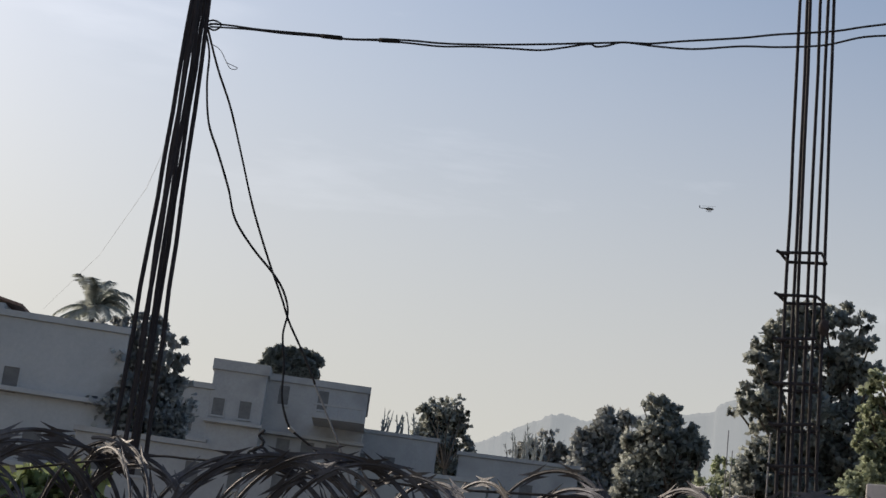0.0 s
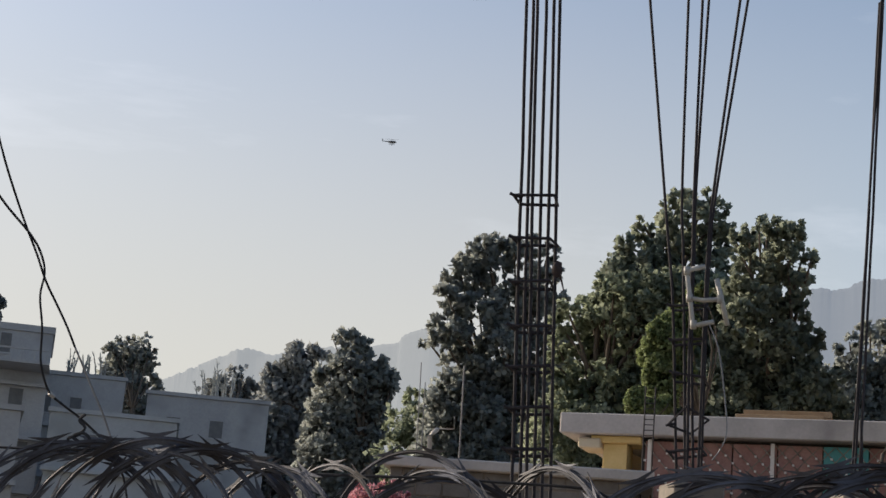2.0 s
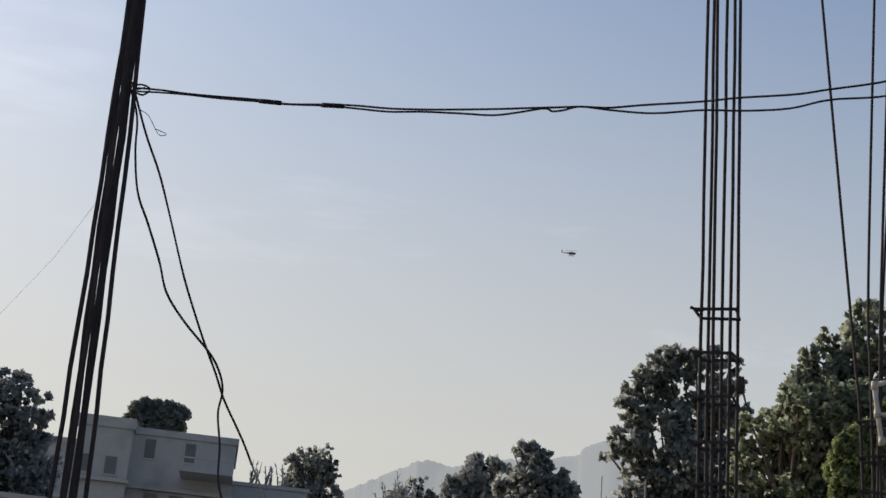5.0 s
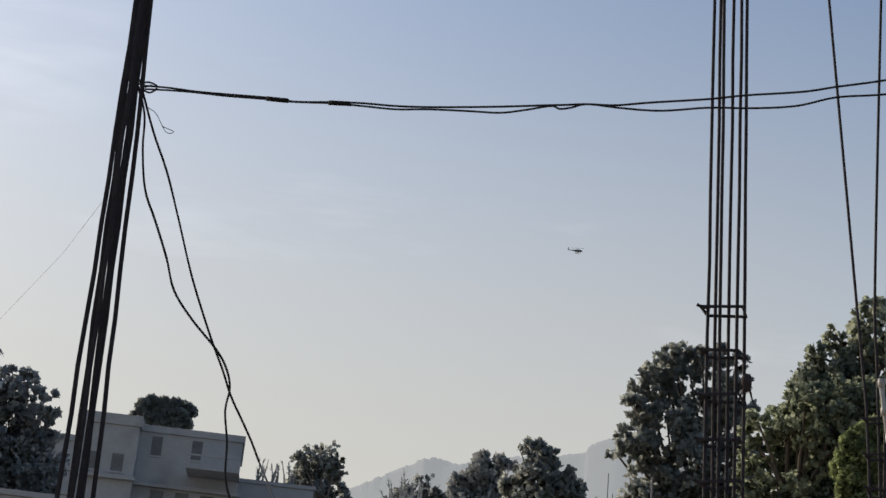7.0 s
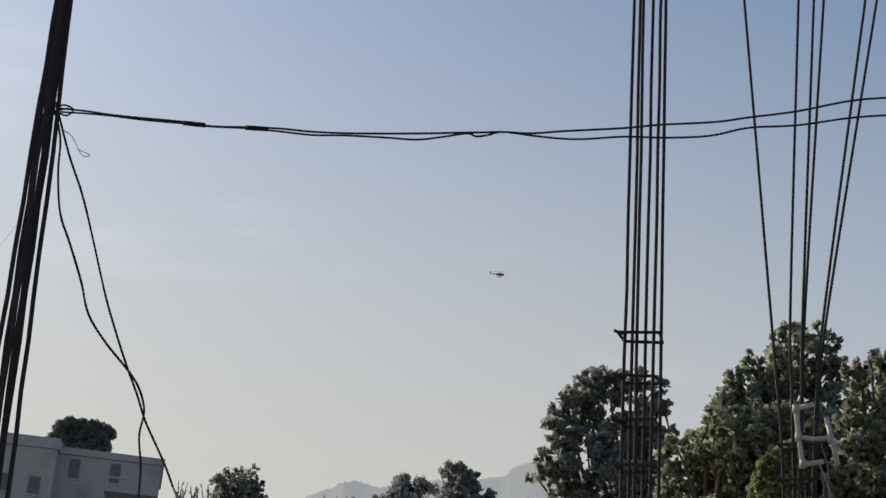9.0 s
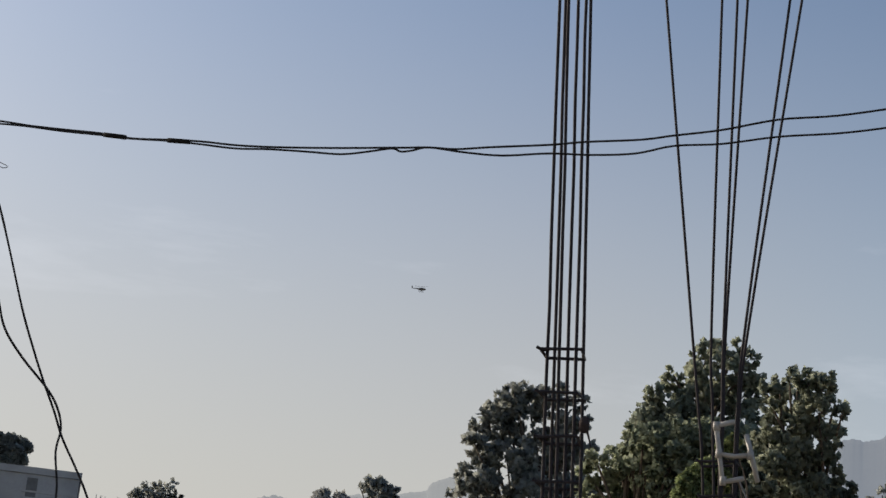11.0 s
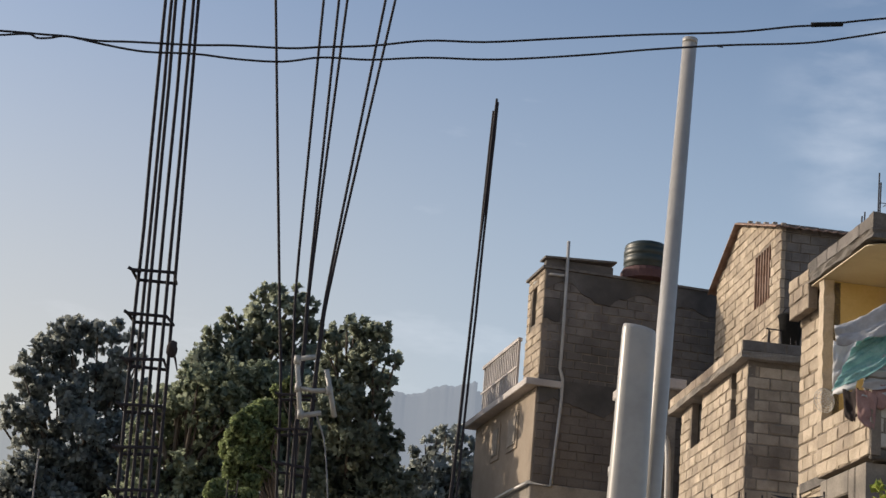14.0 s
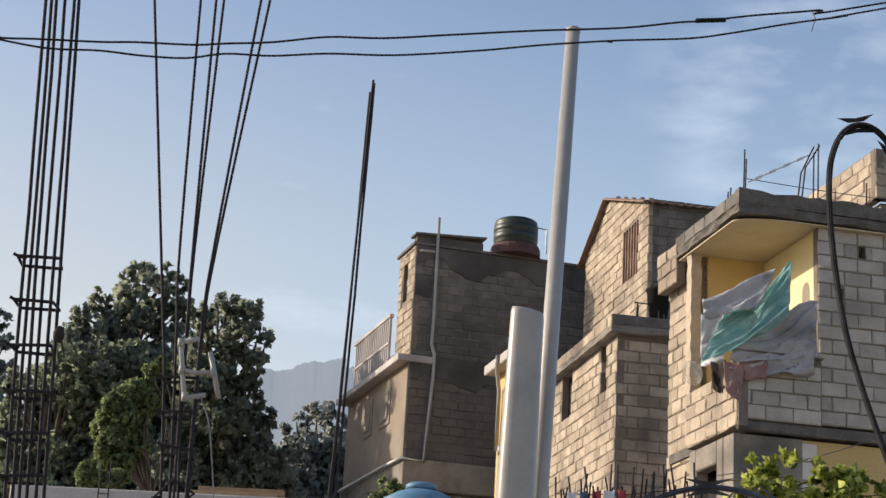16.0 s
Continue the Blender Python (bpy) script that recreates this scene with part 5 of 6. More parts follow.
part("lid", lathe([(0.17, bp[2] + 0.002), (0.17, bp[2] + 0.05), (0.13, bp[2] + 0.075)], 24, None, bp[0], bp[1]), M_TANK_BLUE, bt, "", True)

# ---- low house with the long roof slab and the lattice screen ----
lh = thing("low_house", "low house with a pale flat roof slab and yellow pillar", "house", seat((7.798, 30.191, 6.511), 5.9, 29))
part("roof_slab", box(-0.25, 0, 5.56, 12, 7, 5.9, 0.02), M_SLAB, lh, "long pale concrete fascia")
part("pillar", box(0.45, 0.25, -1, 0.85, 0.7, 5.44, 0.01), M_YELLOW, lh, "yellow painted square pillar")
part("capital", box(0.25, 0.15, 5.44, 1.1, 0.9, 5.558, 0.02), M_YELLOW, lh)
part("moulding", box(0.05, 0.1, 5.34, 0.43, 0.85, 5.5, 0.02), M_CREAM, lh)
part("wall", box(1.0, 1.6, -1, 12, 1.8, 5.558), M_CONC_DARK, lh)
part("side_wall", box(0.3, 1.0, -1, 0.5, 7, 5.558), M_CREAM, lh)
sc = part("screen", box(1.1, 0.33, 3.0, 11.5, 0.35, 5.54), M_DARK, lh)
for k in range(14):
    m = M_TURQ if k == 4 else M_RED
    x0 = 1.15 + k * 0.72
    part("panel", box(x0, 0.27, 3.0, x0 + 0.7, 0.327, 5.5, 0.005), m, lh)
bm = bmesh.new()
for k in range(-8, 46):
    for sg in (1, -1):
        xa = 1.1 + k * 0.24
        a, b = Vector((xa, 0.24, 3.2)), Vector((xa + sg * 2.15, 0.24, 5.49))
        if min(a.x, b.x) < 1.05 or max(a.x, b.x) > 11.6:
            continue
        tube([a, b], 0.009, 4, bm)
tagged(part("lattice", bm, M_CONC, lh, "thin diagonal lattice bars"), kind="stuff")
bm = bmesh.new()
for i in range(86):
    for j in range(18):
        if (i + j) % 2 == 0:
            bmesh.ops.create_cube(bm, size=0.032, matrix=Matrix.Translation((1.16 + i * 0.12, 0.222, 3.26 + j * 0.12)))
tagged(part("stud", bm, M_STUD, lh, "small white lattice studs"), kind="stuff")
for k in range(4):
    part("mullion", box(1.2 + k * 2.0, 0.21, 3.0, 1.26 + k * 2.0, 0.25, 5.52), M_STUD, lh)
for k in range(2):
    part("plank", box(2.6 + 0.1 * k, 0.3 + 0.2 * k, 5.902 + 0.1 * k, 4.0 + 0.1 * k, 0.5 + 0.2 * k, 6.0 + 0.1 * k, 0.005), M_WOOD, lh, "raw timber plank on the roof")
cg = thing("rebar_cage", "short rusty rebar cage standing before a roof slab", "rebar")
c0 = (8.460, 28.437, 5.939)
for dx in (0, 0.14):
    part("bar", tube([(c0[0] + dx, c0[1] - 0.06 * (dx > 0), 0), (c0[0] + dx, c0[1] - 0.06 * (dx > 0), c0[2] + 0.82)], 0.012, 5), M_REBAR, cg)
for k in range(8):
    z = c0[2] + 0.05 + k * 0.085
    part("stirrup", tube([(c0[0], c0[1], z), (c0[0] + 0.14, c0[1] - 0.06, z)], 0.008, 5), M_REBAR, cg)

# grey block outbuilding in front of the trees
ob2 = thing("outbuilding", "low grey block outbuilding with a flat roof", "outbuilding", seat((4.399, 27.831, 5.229), 4.8, 17))
part("roof_slab", box(-0.1, 0, 4.64, 3.9, 4, 4.8, 0.02), M_SLAB, ob2)
block_wall(ob2, 0, 0.15, 2.64, 0, 3.6, 2.0, M_BLOCK_GREY, [(1.6, 0, 2.4, 1.7)], seed=30)
part("room", box(0.2, 0.35, -1, 3.5, 3.8, 4.54), M_DARK, ob2)
vp = thing("vent_pipe", "white elbowed plastic pipe on a flat roof", "pipe")
part("pipe", tube([(5.059, 28.222, 5.339), (5.047, 28.224, 5.612), (5.093, 28.216, 5.667), (5.164, 28.203, 5.732)], 0.035, 8), M_PVC, vp, "", True)
part("tail", tube([(5.164, 28.203, 5.732), (5.418, 28.258, 5.764), (5.413, 28.259, 5.953)], 0.012, 6), M_PVC, vp, "", True)
for a, b, r in (((8.020, 40.390, 6.387), (7.867, 40.420, 8.884), 0.018), ((8.830, 50.410, 7.395), (8.599, 50.450, 10.592), 0.014), ((8.936, 50.391, 7.403), (8.749, 50.424, 10.048), 0.014)):
    po = thing("aerial_pole", "thin grey pole standing among the trees", "pole")
    part("pole", tube([(a[0], a[1], ground_height(a[0], a[1])), b], r, 6), M_WIRE_GREY, po)
bg_bush = tree("flowering_bush", (6.3, 25.8), [(4.015, 26.904, 4.406, 0.28), (4.294, 26.862, 4.394, 0.28), (4.183, 26.879, 4.303, 0.35)], 900, 0.07, M_PINK, 31, "bougainvillea bush with pink blossom", 0.04)


# ---- bare reinforcing columns ----
def ext(a, b, fa=0.0, fb=0.0):
    a, b = Vector(a), Vector(b)
    return a + (a - b) * fa, b + (b - a) * fb


def stirrup(corners, r=0.0085):
    c = [Vector(q) for q in corners]
    tail = c[0] + (c[1] - c[0]).normalized() * -0.02 + Vector((0, 0, 0.01))
    return tube([tail, *c, c[0], c[0].lerp(c[2], 0.18)], r, 5)


def stub(parent, p, w):
    part("base", box(p[0] - w / 2, p[1] - w / 2, 0, p[0] + w / 2, p[1] + w / 2, p[2], 0.01), M_CONC, parent, "concrete stub")


col = thing("rebar_column", "bare steel column of upright rebars tied with stirrups", "rebar column", group="bare steel columns")
for xt, xb, rt, rb in ((876, 1080, 8.52, 8.52), (886, 1095, 8.66, 8.66), (891, 1106, 8.52, 8.52), (908, 1120, 8.66, 8.66), (922, 1134, 8.54, 8.54), (930, 1150, 8.64, 8.64)):
    ends = {876: (2.006, 9.577, 6.486), 886: (2.064, 9.708, 6.563), 891: (2.050, 9.568, 6.491), 908: (2.128, 9.694, 6.571), 922: (2.143, 9.568, 6.512), 930: (2.188, 9.660, 6.567)}
    feet = {1080: (2.123, 9.491, 2.857), 1095: (2.192, 9.619, 2.875), 1106: (2.189, 9.477, 2.863), 1120: (2.257, 9.605, 2.881), 1134: (2.264, 9.479, 2.872), 1150: (2.329, 9.567, 2.886)}
    lo, hi = ext(feet[xb], ends[xt], 0.12, 0.25)
    part("bar", ribbed_bar(lo, hi, 0.0085, 0.006), M_REBAR, col)
for q in (((2.035, 9.488, 4.315), (2.225, 9.445, 4.327), (2.288, 9.615, 4.326), (2.105, 9.657, 4.320)), ((2.043, 9.487, 4.105), (2.218, 9.447, 4.111), (2.299, 9.612, 4.121), (2.118, 9.654, 4.112)),
          ((2.054, 9.484, 3.887), (2.230, 9.444, 3.905), (2.296, 9.613, 3.901), (2.126, 9.653, 3.898)), ((2.061, 9.483, 3.674), (2.247, 9.440, 3.685), (2.307, 9.610, 3.686), (2.134, 9.651, 3.679)),
          ((2.069, 9.481, 3.475), (2.253, 9.438, 3.494), (2.315, 9.608, 3.494), (2.140, 9.649, 3.479)), ((2.076, 9.479, 3.279), (2.259, 9.437, 3.298), (2.322, 9.607, 3.288), (2.147, 9.648, 3.278)), ((2.077, 9.479, 3.084), (2.262, 9.436, 3.098), (2.325, 9.606, 3.088), (2.154, 9.646, 3.077))):
    part("stirrup", stirrup(q), M_REBAR, col)
stub(col, (2.229, 9.549, 2.847), 0.34)
rag = thing("rag", "dark rag knotted to a steel column", "rag")
rc = (2.275, 9.484, 3.973)
bm = bmesh.new()
bmesh.ops.create_icosphere(bm, subdivisions=3, radius=0.026)
for v in bm.verts:
    v.co = Vector((v.co.x, v.co.y, v.co.z * 1.5)) * (1 + 0.35 * noise.noise(v.co * 60)) + Vector(rc)
tube([Vector(rc), Vector(rc) + Vector((0.02, 0, -0.05)), Vector(rc) + Vector((0.035, 0, -0.1))], 0.008, 5, bm, 0.003)
part("knot", bm, M_CLOTH_DARK, rag, "", True)

col2 = thing("rebar_column", "bare steel column whose rebars splay apart above", "rebar column", group="bare steel columns")
for pts in (((3.476, 11.252, 3.400), (3.422, 11.269, 4.256), (3.385, 11.281, 4.597), (3.327, 11.299, 5.094), (3.098, 11.452, 7.311)), ((3.558, 11.331, 3.370), (3.524, 11.342, 4.086), (3.495, 11.351, 4.626), (3.470, 11.359, 5.129), (3.471, 11.447, 7.437)),
            ((3.509, 11.137, 3.333), (3.491, 11.143, 4.049), (3.487, 11.144, 4.579), (3.479, 11.146, 5.073), (3.503, 11.227, 7.278)), ((3.571, 11.221, 3.347), (3.534, 11.234, 4.069), (3.527, 11.236, 4.604), (3.522, 11.237, 5.103), (3.597, 11.301, 7.369)),
            ((3.570, 11.116, 3.317), (3.567, 11.117, 4.150), (3.571, 11.116, 4.583), (3.598, 11.107, 5.078), (3.812, 11.122, 7.225)), ((3.649, 11.301, 3.343), (3.643, 11.303, 4.192), (3.647, 11.301, 4.633), (3.681, 11.290, 5.138), (3.957, 11.282, 7.392))):
    foot, _ = ext(pts[0], pts[1], 0.35, 0)
    part("bar", tube(smooth_path([foot, *pts], 5), 0.0085, 6), M_REBAR, col2)
for q in (((3.376, 11.179, 4.240), (3.569, 11.117, 4.251), (3.658, 11.298, 4.271), (3.457, 11.363, 4.253)), ((3.392, 11.174, 4.036), (3.571, 11.116, 4.053), (3.648, 11.301, 4.066), (3.466, 11.360, 4.042)), ((3.407, 11.169, 3.844), (3.586, 11.111, 3.828), (3.664, 11.296, 3.817), (3.482, 11.355, 3.826)),
          ((3.396, 11.173, 3.540), (3.489, 11.143, 3.651), (3.679, 11.291, 3.610), (3.583, 11.323, 3.524)), ((3.409, 11.169, 3.384), (3.578, 11.113, 3.415), (3.675, 11.292, 3.404), (3.496, 11.351, 3.373))):
    part("stirrup", stirrup(q), M_REBAR, col2)
stub(col2, (3.570, 11.222, 3.210), 0.3)

pf = thing("pipe_frame", "grey plastic pipe offcuts joined in an H shape", "pipe frame")
part("long_pipe", tube([(3.528, 11.025, 4.460), (3.442, 11.074, 4.440), (3.437, 11.076, 4.420), (3.481, 11.062, 4.120), (3.493, 11.058, 4.114), (3.587, 11.005, 4.135)], 0.015, 8), M_PVC_GREY, pf, "", True)
part("cross_pipe", tube([(3.459, 11.069, 4.273), (3.527, 11.025, 4.259), (3.615, 10.974, 4.266)], 0.014, 8), M_PVC_GREY, pf, "", True)
part("short_pipe", tube([(3.586, 10.984, 4.385), (3.621, 10.972, 4.250), (3.654, 10.961, 4.115)], 0.015, 8), M_PVC_GREY, pf, "", True)
for p in ((3.439, 11.075, 4.433), (3.459, 11.069, 4.273), (3.487, 11.060, 4.117), (3.615, 10.974, 4.263)):
    part("coupling", tube([Vector(p) - Vector((0.004, 0, 0.024)), Vector(p) + Vector((-0.004, 0, 0.024))], 0.02, 8), M_PVC_GREY, pf, "", True)
hc = thing("hanging_cable", "thin cable hanging from a pipe frame", "cable")
part("strand", tube(smooth_path([(3.563, 11.013, 4.121), (3.620, 10.994, 3.972), (3.661, 10.980, 3.712), (3.680, 10.973, 3.506), (3.651, 10.983, 3.405), (3.609, 10.997, 3.338)], 5), 0.004, 5), M_WIRE_GREY, hc)

rod = thing("rebar_column", "slim bundle of tied upright rebars", "rebar column", group="bare steel columns")
for lo, hi in (((5.432, 13.294, 3.612), (5.593, 13.318, 7.338)), ((5.469, 13.332, 3.619), (5.596, 13.371, 7.255)), ((5.478, 13.274, 3.614), (5.601, 13.314, 7.310))):
    a, b = ext(lo, hi, 0.1, 0)
    part("bar", ribbed_bar(a, b, 0.0095, 0.01), M_REBAR, rod)
a, b = ext((5.500, 13.265, 3.616), (5.484, 13.272, 4.037), 0.2, 0)
part("bar", ribbed_bar(a, b, 0.009, 0), M_REBAR, rod)
stub(rod, (5.459, 13.282, 3.494), 0.3)

bun = thing("rebar_column", "leaning bundle of rebars gathered towards the top", "rebar column", group="bare steel columns")
for lo, hi in (((-0.355, 5.844, 2.614), (-0.355, 5.844, 3.808)), ((-0.333, 5.898, 2.624), (-0.354, 5.898, 3.830)), ((-0.314, 5.803, 2.612), (-0.333, 5.803, 3.794)), ((-0.304, 5.854, 2.621), (-0.331, 5.854, 3.815)), ((-0.303, 5.908, 2.628), (-0.327, 5.908, 3.837)), ((-0.268, 5.860, 2.626), (-0.309, 5.860, 3.821))):
    a, b = ext(lo, hi, 0.14, 0.35)
    part("bar", ribbed_bar(a, b, 0.007, 0.004), M_REBAR, bun)
bb = (-0.284, 6.030, 2.330)
part("base", box(bb[0] - 0.16, bb[1] - 0.13, 0, bb[0] + 0.13, bb[1] + 0.13, bb[2] + 0.02, 0.015), M_CONC_DARK, bun, "dark concrete stub")
part("stirrup", stirrup([(-0.344, 5.921, 2.367), (-0.247, 5.934, 2.388), (-0.198, 6.141, 2.396), (-0.303, 6.128, 2.374)]), M_REBAR, bun)

# ---- cables ----
cb = thing("overhead_cable", "pair of twisted black cables slung between the columns", "cable")
upper = [(-0.307, 5.941, 3.768), (-0.235, 5.893, 3.753), (-0.161, 5.846, 3.735), (-0.074, 5.789, 3.717), (0.034, 5.719, 3.696), (0.110, 5.669, 3.676), (0.205, 5.607, 3.664), (0.284, 5.556, 3.653), (0.368, 5.501, 3.636), (0.451, 5.449, 3.625), (0.547, 5.422, 3.628), (0.642, 5.394, 3.632), (0.722, 5.371, 3.637), (0.776, 5.356, 3.640), (0.829, 5.340, 3.643), (0.895, 5.321, 3.642), (0.974, 5.298, 3.651), (1.110, 5.259, 3.664), (1.194, 5.235, 3.676), (1.321, 5.198, 3.688), (1.397, 5.177, 3.703), (1.507, 5.145, 3.723),
         (1.635, 5.108, 3.756), (1.770, 5.069, 3.773), (1.934, 5.022, 3.807), (2.144, 4.961, 3.850), (2.359, 4.899, 3.890), (2.506, 4.857, 3.928), (2.580, 4.836, 3.944), (2.699, 4.802, 3.977), (2.882, 4.749, 4.021), (3.065, 4.696, 4.071)]
lower = [(-0.305, 5.940, 3.758), (-0.234, 5.893, 3.746), (-0.161, 5.846, 3.732), (-0.073, 5.789, 3.712), (0.035, 5.718, 3.691), (0.110, 5.669, 3.675), (0.205, 5.607, 3.661), (0.285, 5.555, 3.645), (0.369, 5.500, 3.627), (0.451, 5.449, 3.619), (0.548, 5.421, 3.617), (0.623, 5.400, 3.615), (0.683, 5.382, 3.624), (0.743, 5.365, 3.636), (0.763, 5.359, 3.629), (0.790, 5.352, 3.633), (0.829, 5.340, 3.643), (0.909, 5.317, 3.635), (1.002, 5.291, 3.631), (1.112, 5.259, 3.642), (1.208, 5.231, 3.643), (1.310, 5.202, 3.652), (1.398, 5.176, 3.676), (1.508, 5.145, 3.687),
         (1.638, 5.107, 3.712), (1.800, 5.061, 3.732), (2.006, 5.001, 3.775), (2.160, 4.957, 3.813), (2.346, 4.903, 3.853), (2.536, 4.849, 3.888), (2.654, 4.815, 3.922), (2.805, 4.771, 3.971), (2.959, 4.727, 4.017), (3.065, 4.696, 4.055)]
for nm, pts, r in (("upper_strand", upper, 0.0027), ("lower_strand", lower, 0.0026)):
    last = Vector(pts[-1])
    part(nm, tube(smooth_path(pts + [last + Vector((1.5, -1.05, 0.35)), last + Vector((4.0, -2.8, 1.1))], 5), r, 6), M_WIRE, cb, "", True)
for p, q in (((0.038, 5.716, 3.692), (0.094, 5.680, 3.680)), ((0.202, 5.610, 3.663), (0.255, 5.575, 3.654)), ((2.553, 4.844, 3.940), (2.630, 4.822, 3.954))):
    part("tape_splice", tube([p, Vector(p).lerp(Vector(q), 0.25), Vector(p).lerp(Vector(q), 0.75), q], 0.0065, 7), M_TAPE, cb, "black tape wrapping", True)
part("tie", tube(smooth_path([(-0.324, 5.952, 3.774), (-0.297, 5.934, 3.777), (-0.270, 5.916, 3.760), (-0.288, 5.928, 3.745), (-0.315, 5.946, 3.762), (-0.285, 5.926, 3.766)], 4), 0.0028, 5), M_WIRE, cb)
part("loose_end", tube([(2.862, 4.755, 4.018), (2.871, 4.752, 3.994), (2.860, 4.755, 3.956)], 0.0016, 4), M_WIRE_GREY, cb)
part("loose_end", tube([(2.317, 4.912, 3.847), (2.337, 4.906, 3.846)], 0.002, 4), M_WIRE, cb)
dw = thing("drop_cable", "pair of crossing wires dropping from the leaning rebars", "cable")
part("left_strand", tube(smooth_path([(-0.330, 5.926, 3.777), (-0.297, 5.951, 3.690), (-0.288, 5.958, 3.593), (-0.267, 5.975, 3.484), (-0.230, 6.002, 3.407), (-0.188, 6.035, 3.315), (-0.158, 6.058, 3.235), (-0.103, 6.100, 3.171), (-0.031, 6.155, 3.109), (0.003, 6.182, 3.066), (0.021, 6.195, 3.013), (0.017, 6.192, 2.946), (0.033, 6.204, 2.860), (0.040, 6.210, 2.772), (0.060, 6.225, 2.712), (0.080, 6.240, 2.683),
     (0.115, 6.267, 2.662), (0.176, 6.314, 2.628), (0.249, 6.370, 2.572), (0.301, 6.410, 2.494), (0.339, 6.439, 2.346)], 5), 0.0034, 6), M_WIRE, dw, "", True)
part("right_strand", tube(smooth_path([(-0.322, 5.932, 3.781), (-0.269, 5.973, 3.652), (-0.220, 6.010, 3.554), (-0.174, 6.045, 3.437), (-0.122, 6.085, 3.298), (-0.080, 6.118, 3.204), (-0.042, 6.147, 3.126), (-0.004, 6.176, 3.055), (0.027, 6.200, 2.990), (0.067, 6.230, 2.928), (0.098, 6.254, 2.879), (0.125, 6.275, 2.829)], 5), 0.0032, 6), M_WIRE, dw, "", True)
part("frayed_end", tube(smooth_path([(0.125, 6.275, 2.829), (0.163, 6.304, 2.765), (0.196, 6.329, 2.707), (0.229, 6.355, 2.650), (0.277, 6.391, 2.546)], 5), 0.0028, 6), M_WIRE_GREY, dw, "pale stripped wire", True)
part("spliced_knot", tube([(0.073, 6.235, 2.688), (0.087, 6.246, 2.680)], 0.006, 6), M_PVC, dw)
part("loop", tube(smooth_path([(-0.293, 5.954, 3.712), (-0.268, 5.974, 3.703), (-0.237, 5.997, 3.662), (-0.217, 6.013, 3.671), (-0.249, 5.988, 3.674)], 4), 0.0012, 4), M_WIRE_GREY, dw)
ln = thing("guy_line", "faint thin line running off from the leaning rebars", "line")
part("strand", tube([(-0.376, 6.065, 3.483), (-0.704, 7.635, 3.711), (-1.310, 10.069, 3.985), (-2.183, 12.957, 4.220)], 0.0006, 4), M_WIRE_GREY, ln)

# ---- white pipes ----
pp = thing("white_pole", "slim white plastic pole leaning beside a wider post", "pole", group="white pipes")
a, b = ext((3.127, 6.5, 2.960), (3.200, 6.5, 4.679), 1.0, 0)
lo = Vector((a.x, a.y, 0)) if a.z > 0 else a
part("pipe", tube([lo, Vector((3.127, 6.5, 2.960)), b], 0.039, 16, None, 0.0255), M_PVC, pp, "", True)
part("cap", tube([b - Vector((0, 0, 0.012)), b + Vector((0.001, 0, 0.006))], 0.027, 16), M_PVC, pp, "", True)
pb = thing("white_post", "broad white post with a slanted rounded top", "post", group="white pipes")
t0, b0 = Vector((3.032, 6.46, 3.566)), Vector((3.014, 6.46, 2.942))
bm = bmesh.new()
rings = []
ax = (b0 - t0).normalized()
rt = Vector((0.87, -0.5, 0))
fw = Vector((-0.5, -0.87, 0))
foot = b0 + (b0 - t0) * ((b0.z) / (t0.z - b0.z))
for k, (c, dz) in enumerate(((foot, 0), (b0, 0), (t0, 0), (t0, 0.014), (t0, 0.02))):
    s = (1.06, 1.06, 0.94, 0.9, 0.56)[k]
    ring = []
    for j in range(28):
        t = 2 * math.pi * j / 28
        x = 0.06 * math.copysign(abs(math.cos(t)) ** 0.55, math.cos(t)) * s
        y = 0.05 * math.copysign(abs(math.sin(t)) ** 0.75, math.sin(t)) * s
        tilt = -0.012 * (x / 0.06) if k >= 2 else 0
        ring.append(bm.verts.new(c + rt * x + fw * y + Vector((0, 0, dz + tilt))))
    rings.append(ring)
for u, v in zip(rings, rings[1:]):
    for j in range(28):
        bm.faces.new((u[j], u[(j + 1) % 28], v[(j + 1) % 28], v[j]))
bm.faces.new(rings[0][::-1])
bm.faces.new(rings[-1])
part("shaft", bm, M_PVC, pb, "", True)
ps = thing("white_pole", "thin white pipe with a collar beside the posts", "pole", group="white pipes")
a = Vector((3.149, 6.8, 3.179))
part("pipe", tube([(a.x - 0.03, a.y, 0), (a.x, a.y, a.z)], 0.012, 10), M_PVC, ps, "", True)
part("collar", tube([(a.x, a.y, a.z - 0.03), (a.x, a.y, a.z + 0.002)], 0.016, 10), M_PVC, ps, "", True)

# ---- boundary wall with razor wire ----
FX, FY = 0.842, -0.539                     # the wall's direction
F0 = Vector((0.2, 4.039, 0))
bw = thing("wall_boundary", "plain concrete block boundary wall under razor wire", "wall", kind="structure")
bm = box(-4.5, -0.09, 0, 5.5, 0.09, 1.96, 0.01)
bmesh.ops.transform(bm, matrix=Matrix.Translation(F0) @ Matrix.Rotation(math.atan2(FY, FX), 4, "Z"), verts=bm.verts)
part("wall", bm, M_CONC, bw)


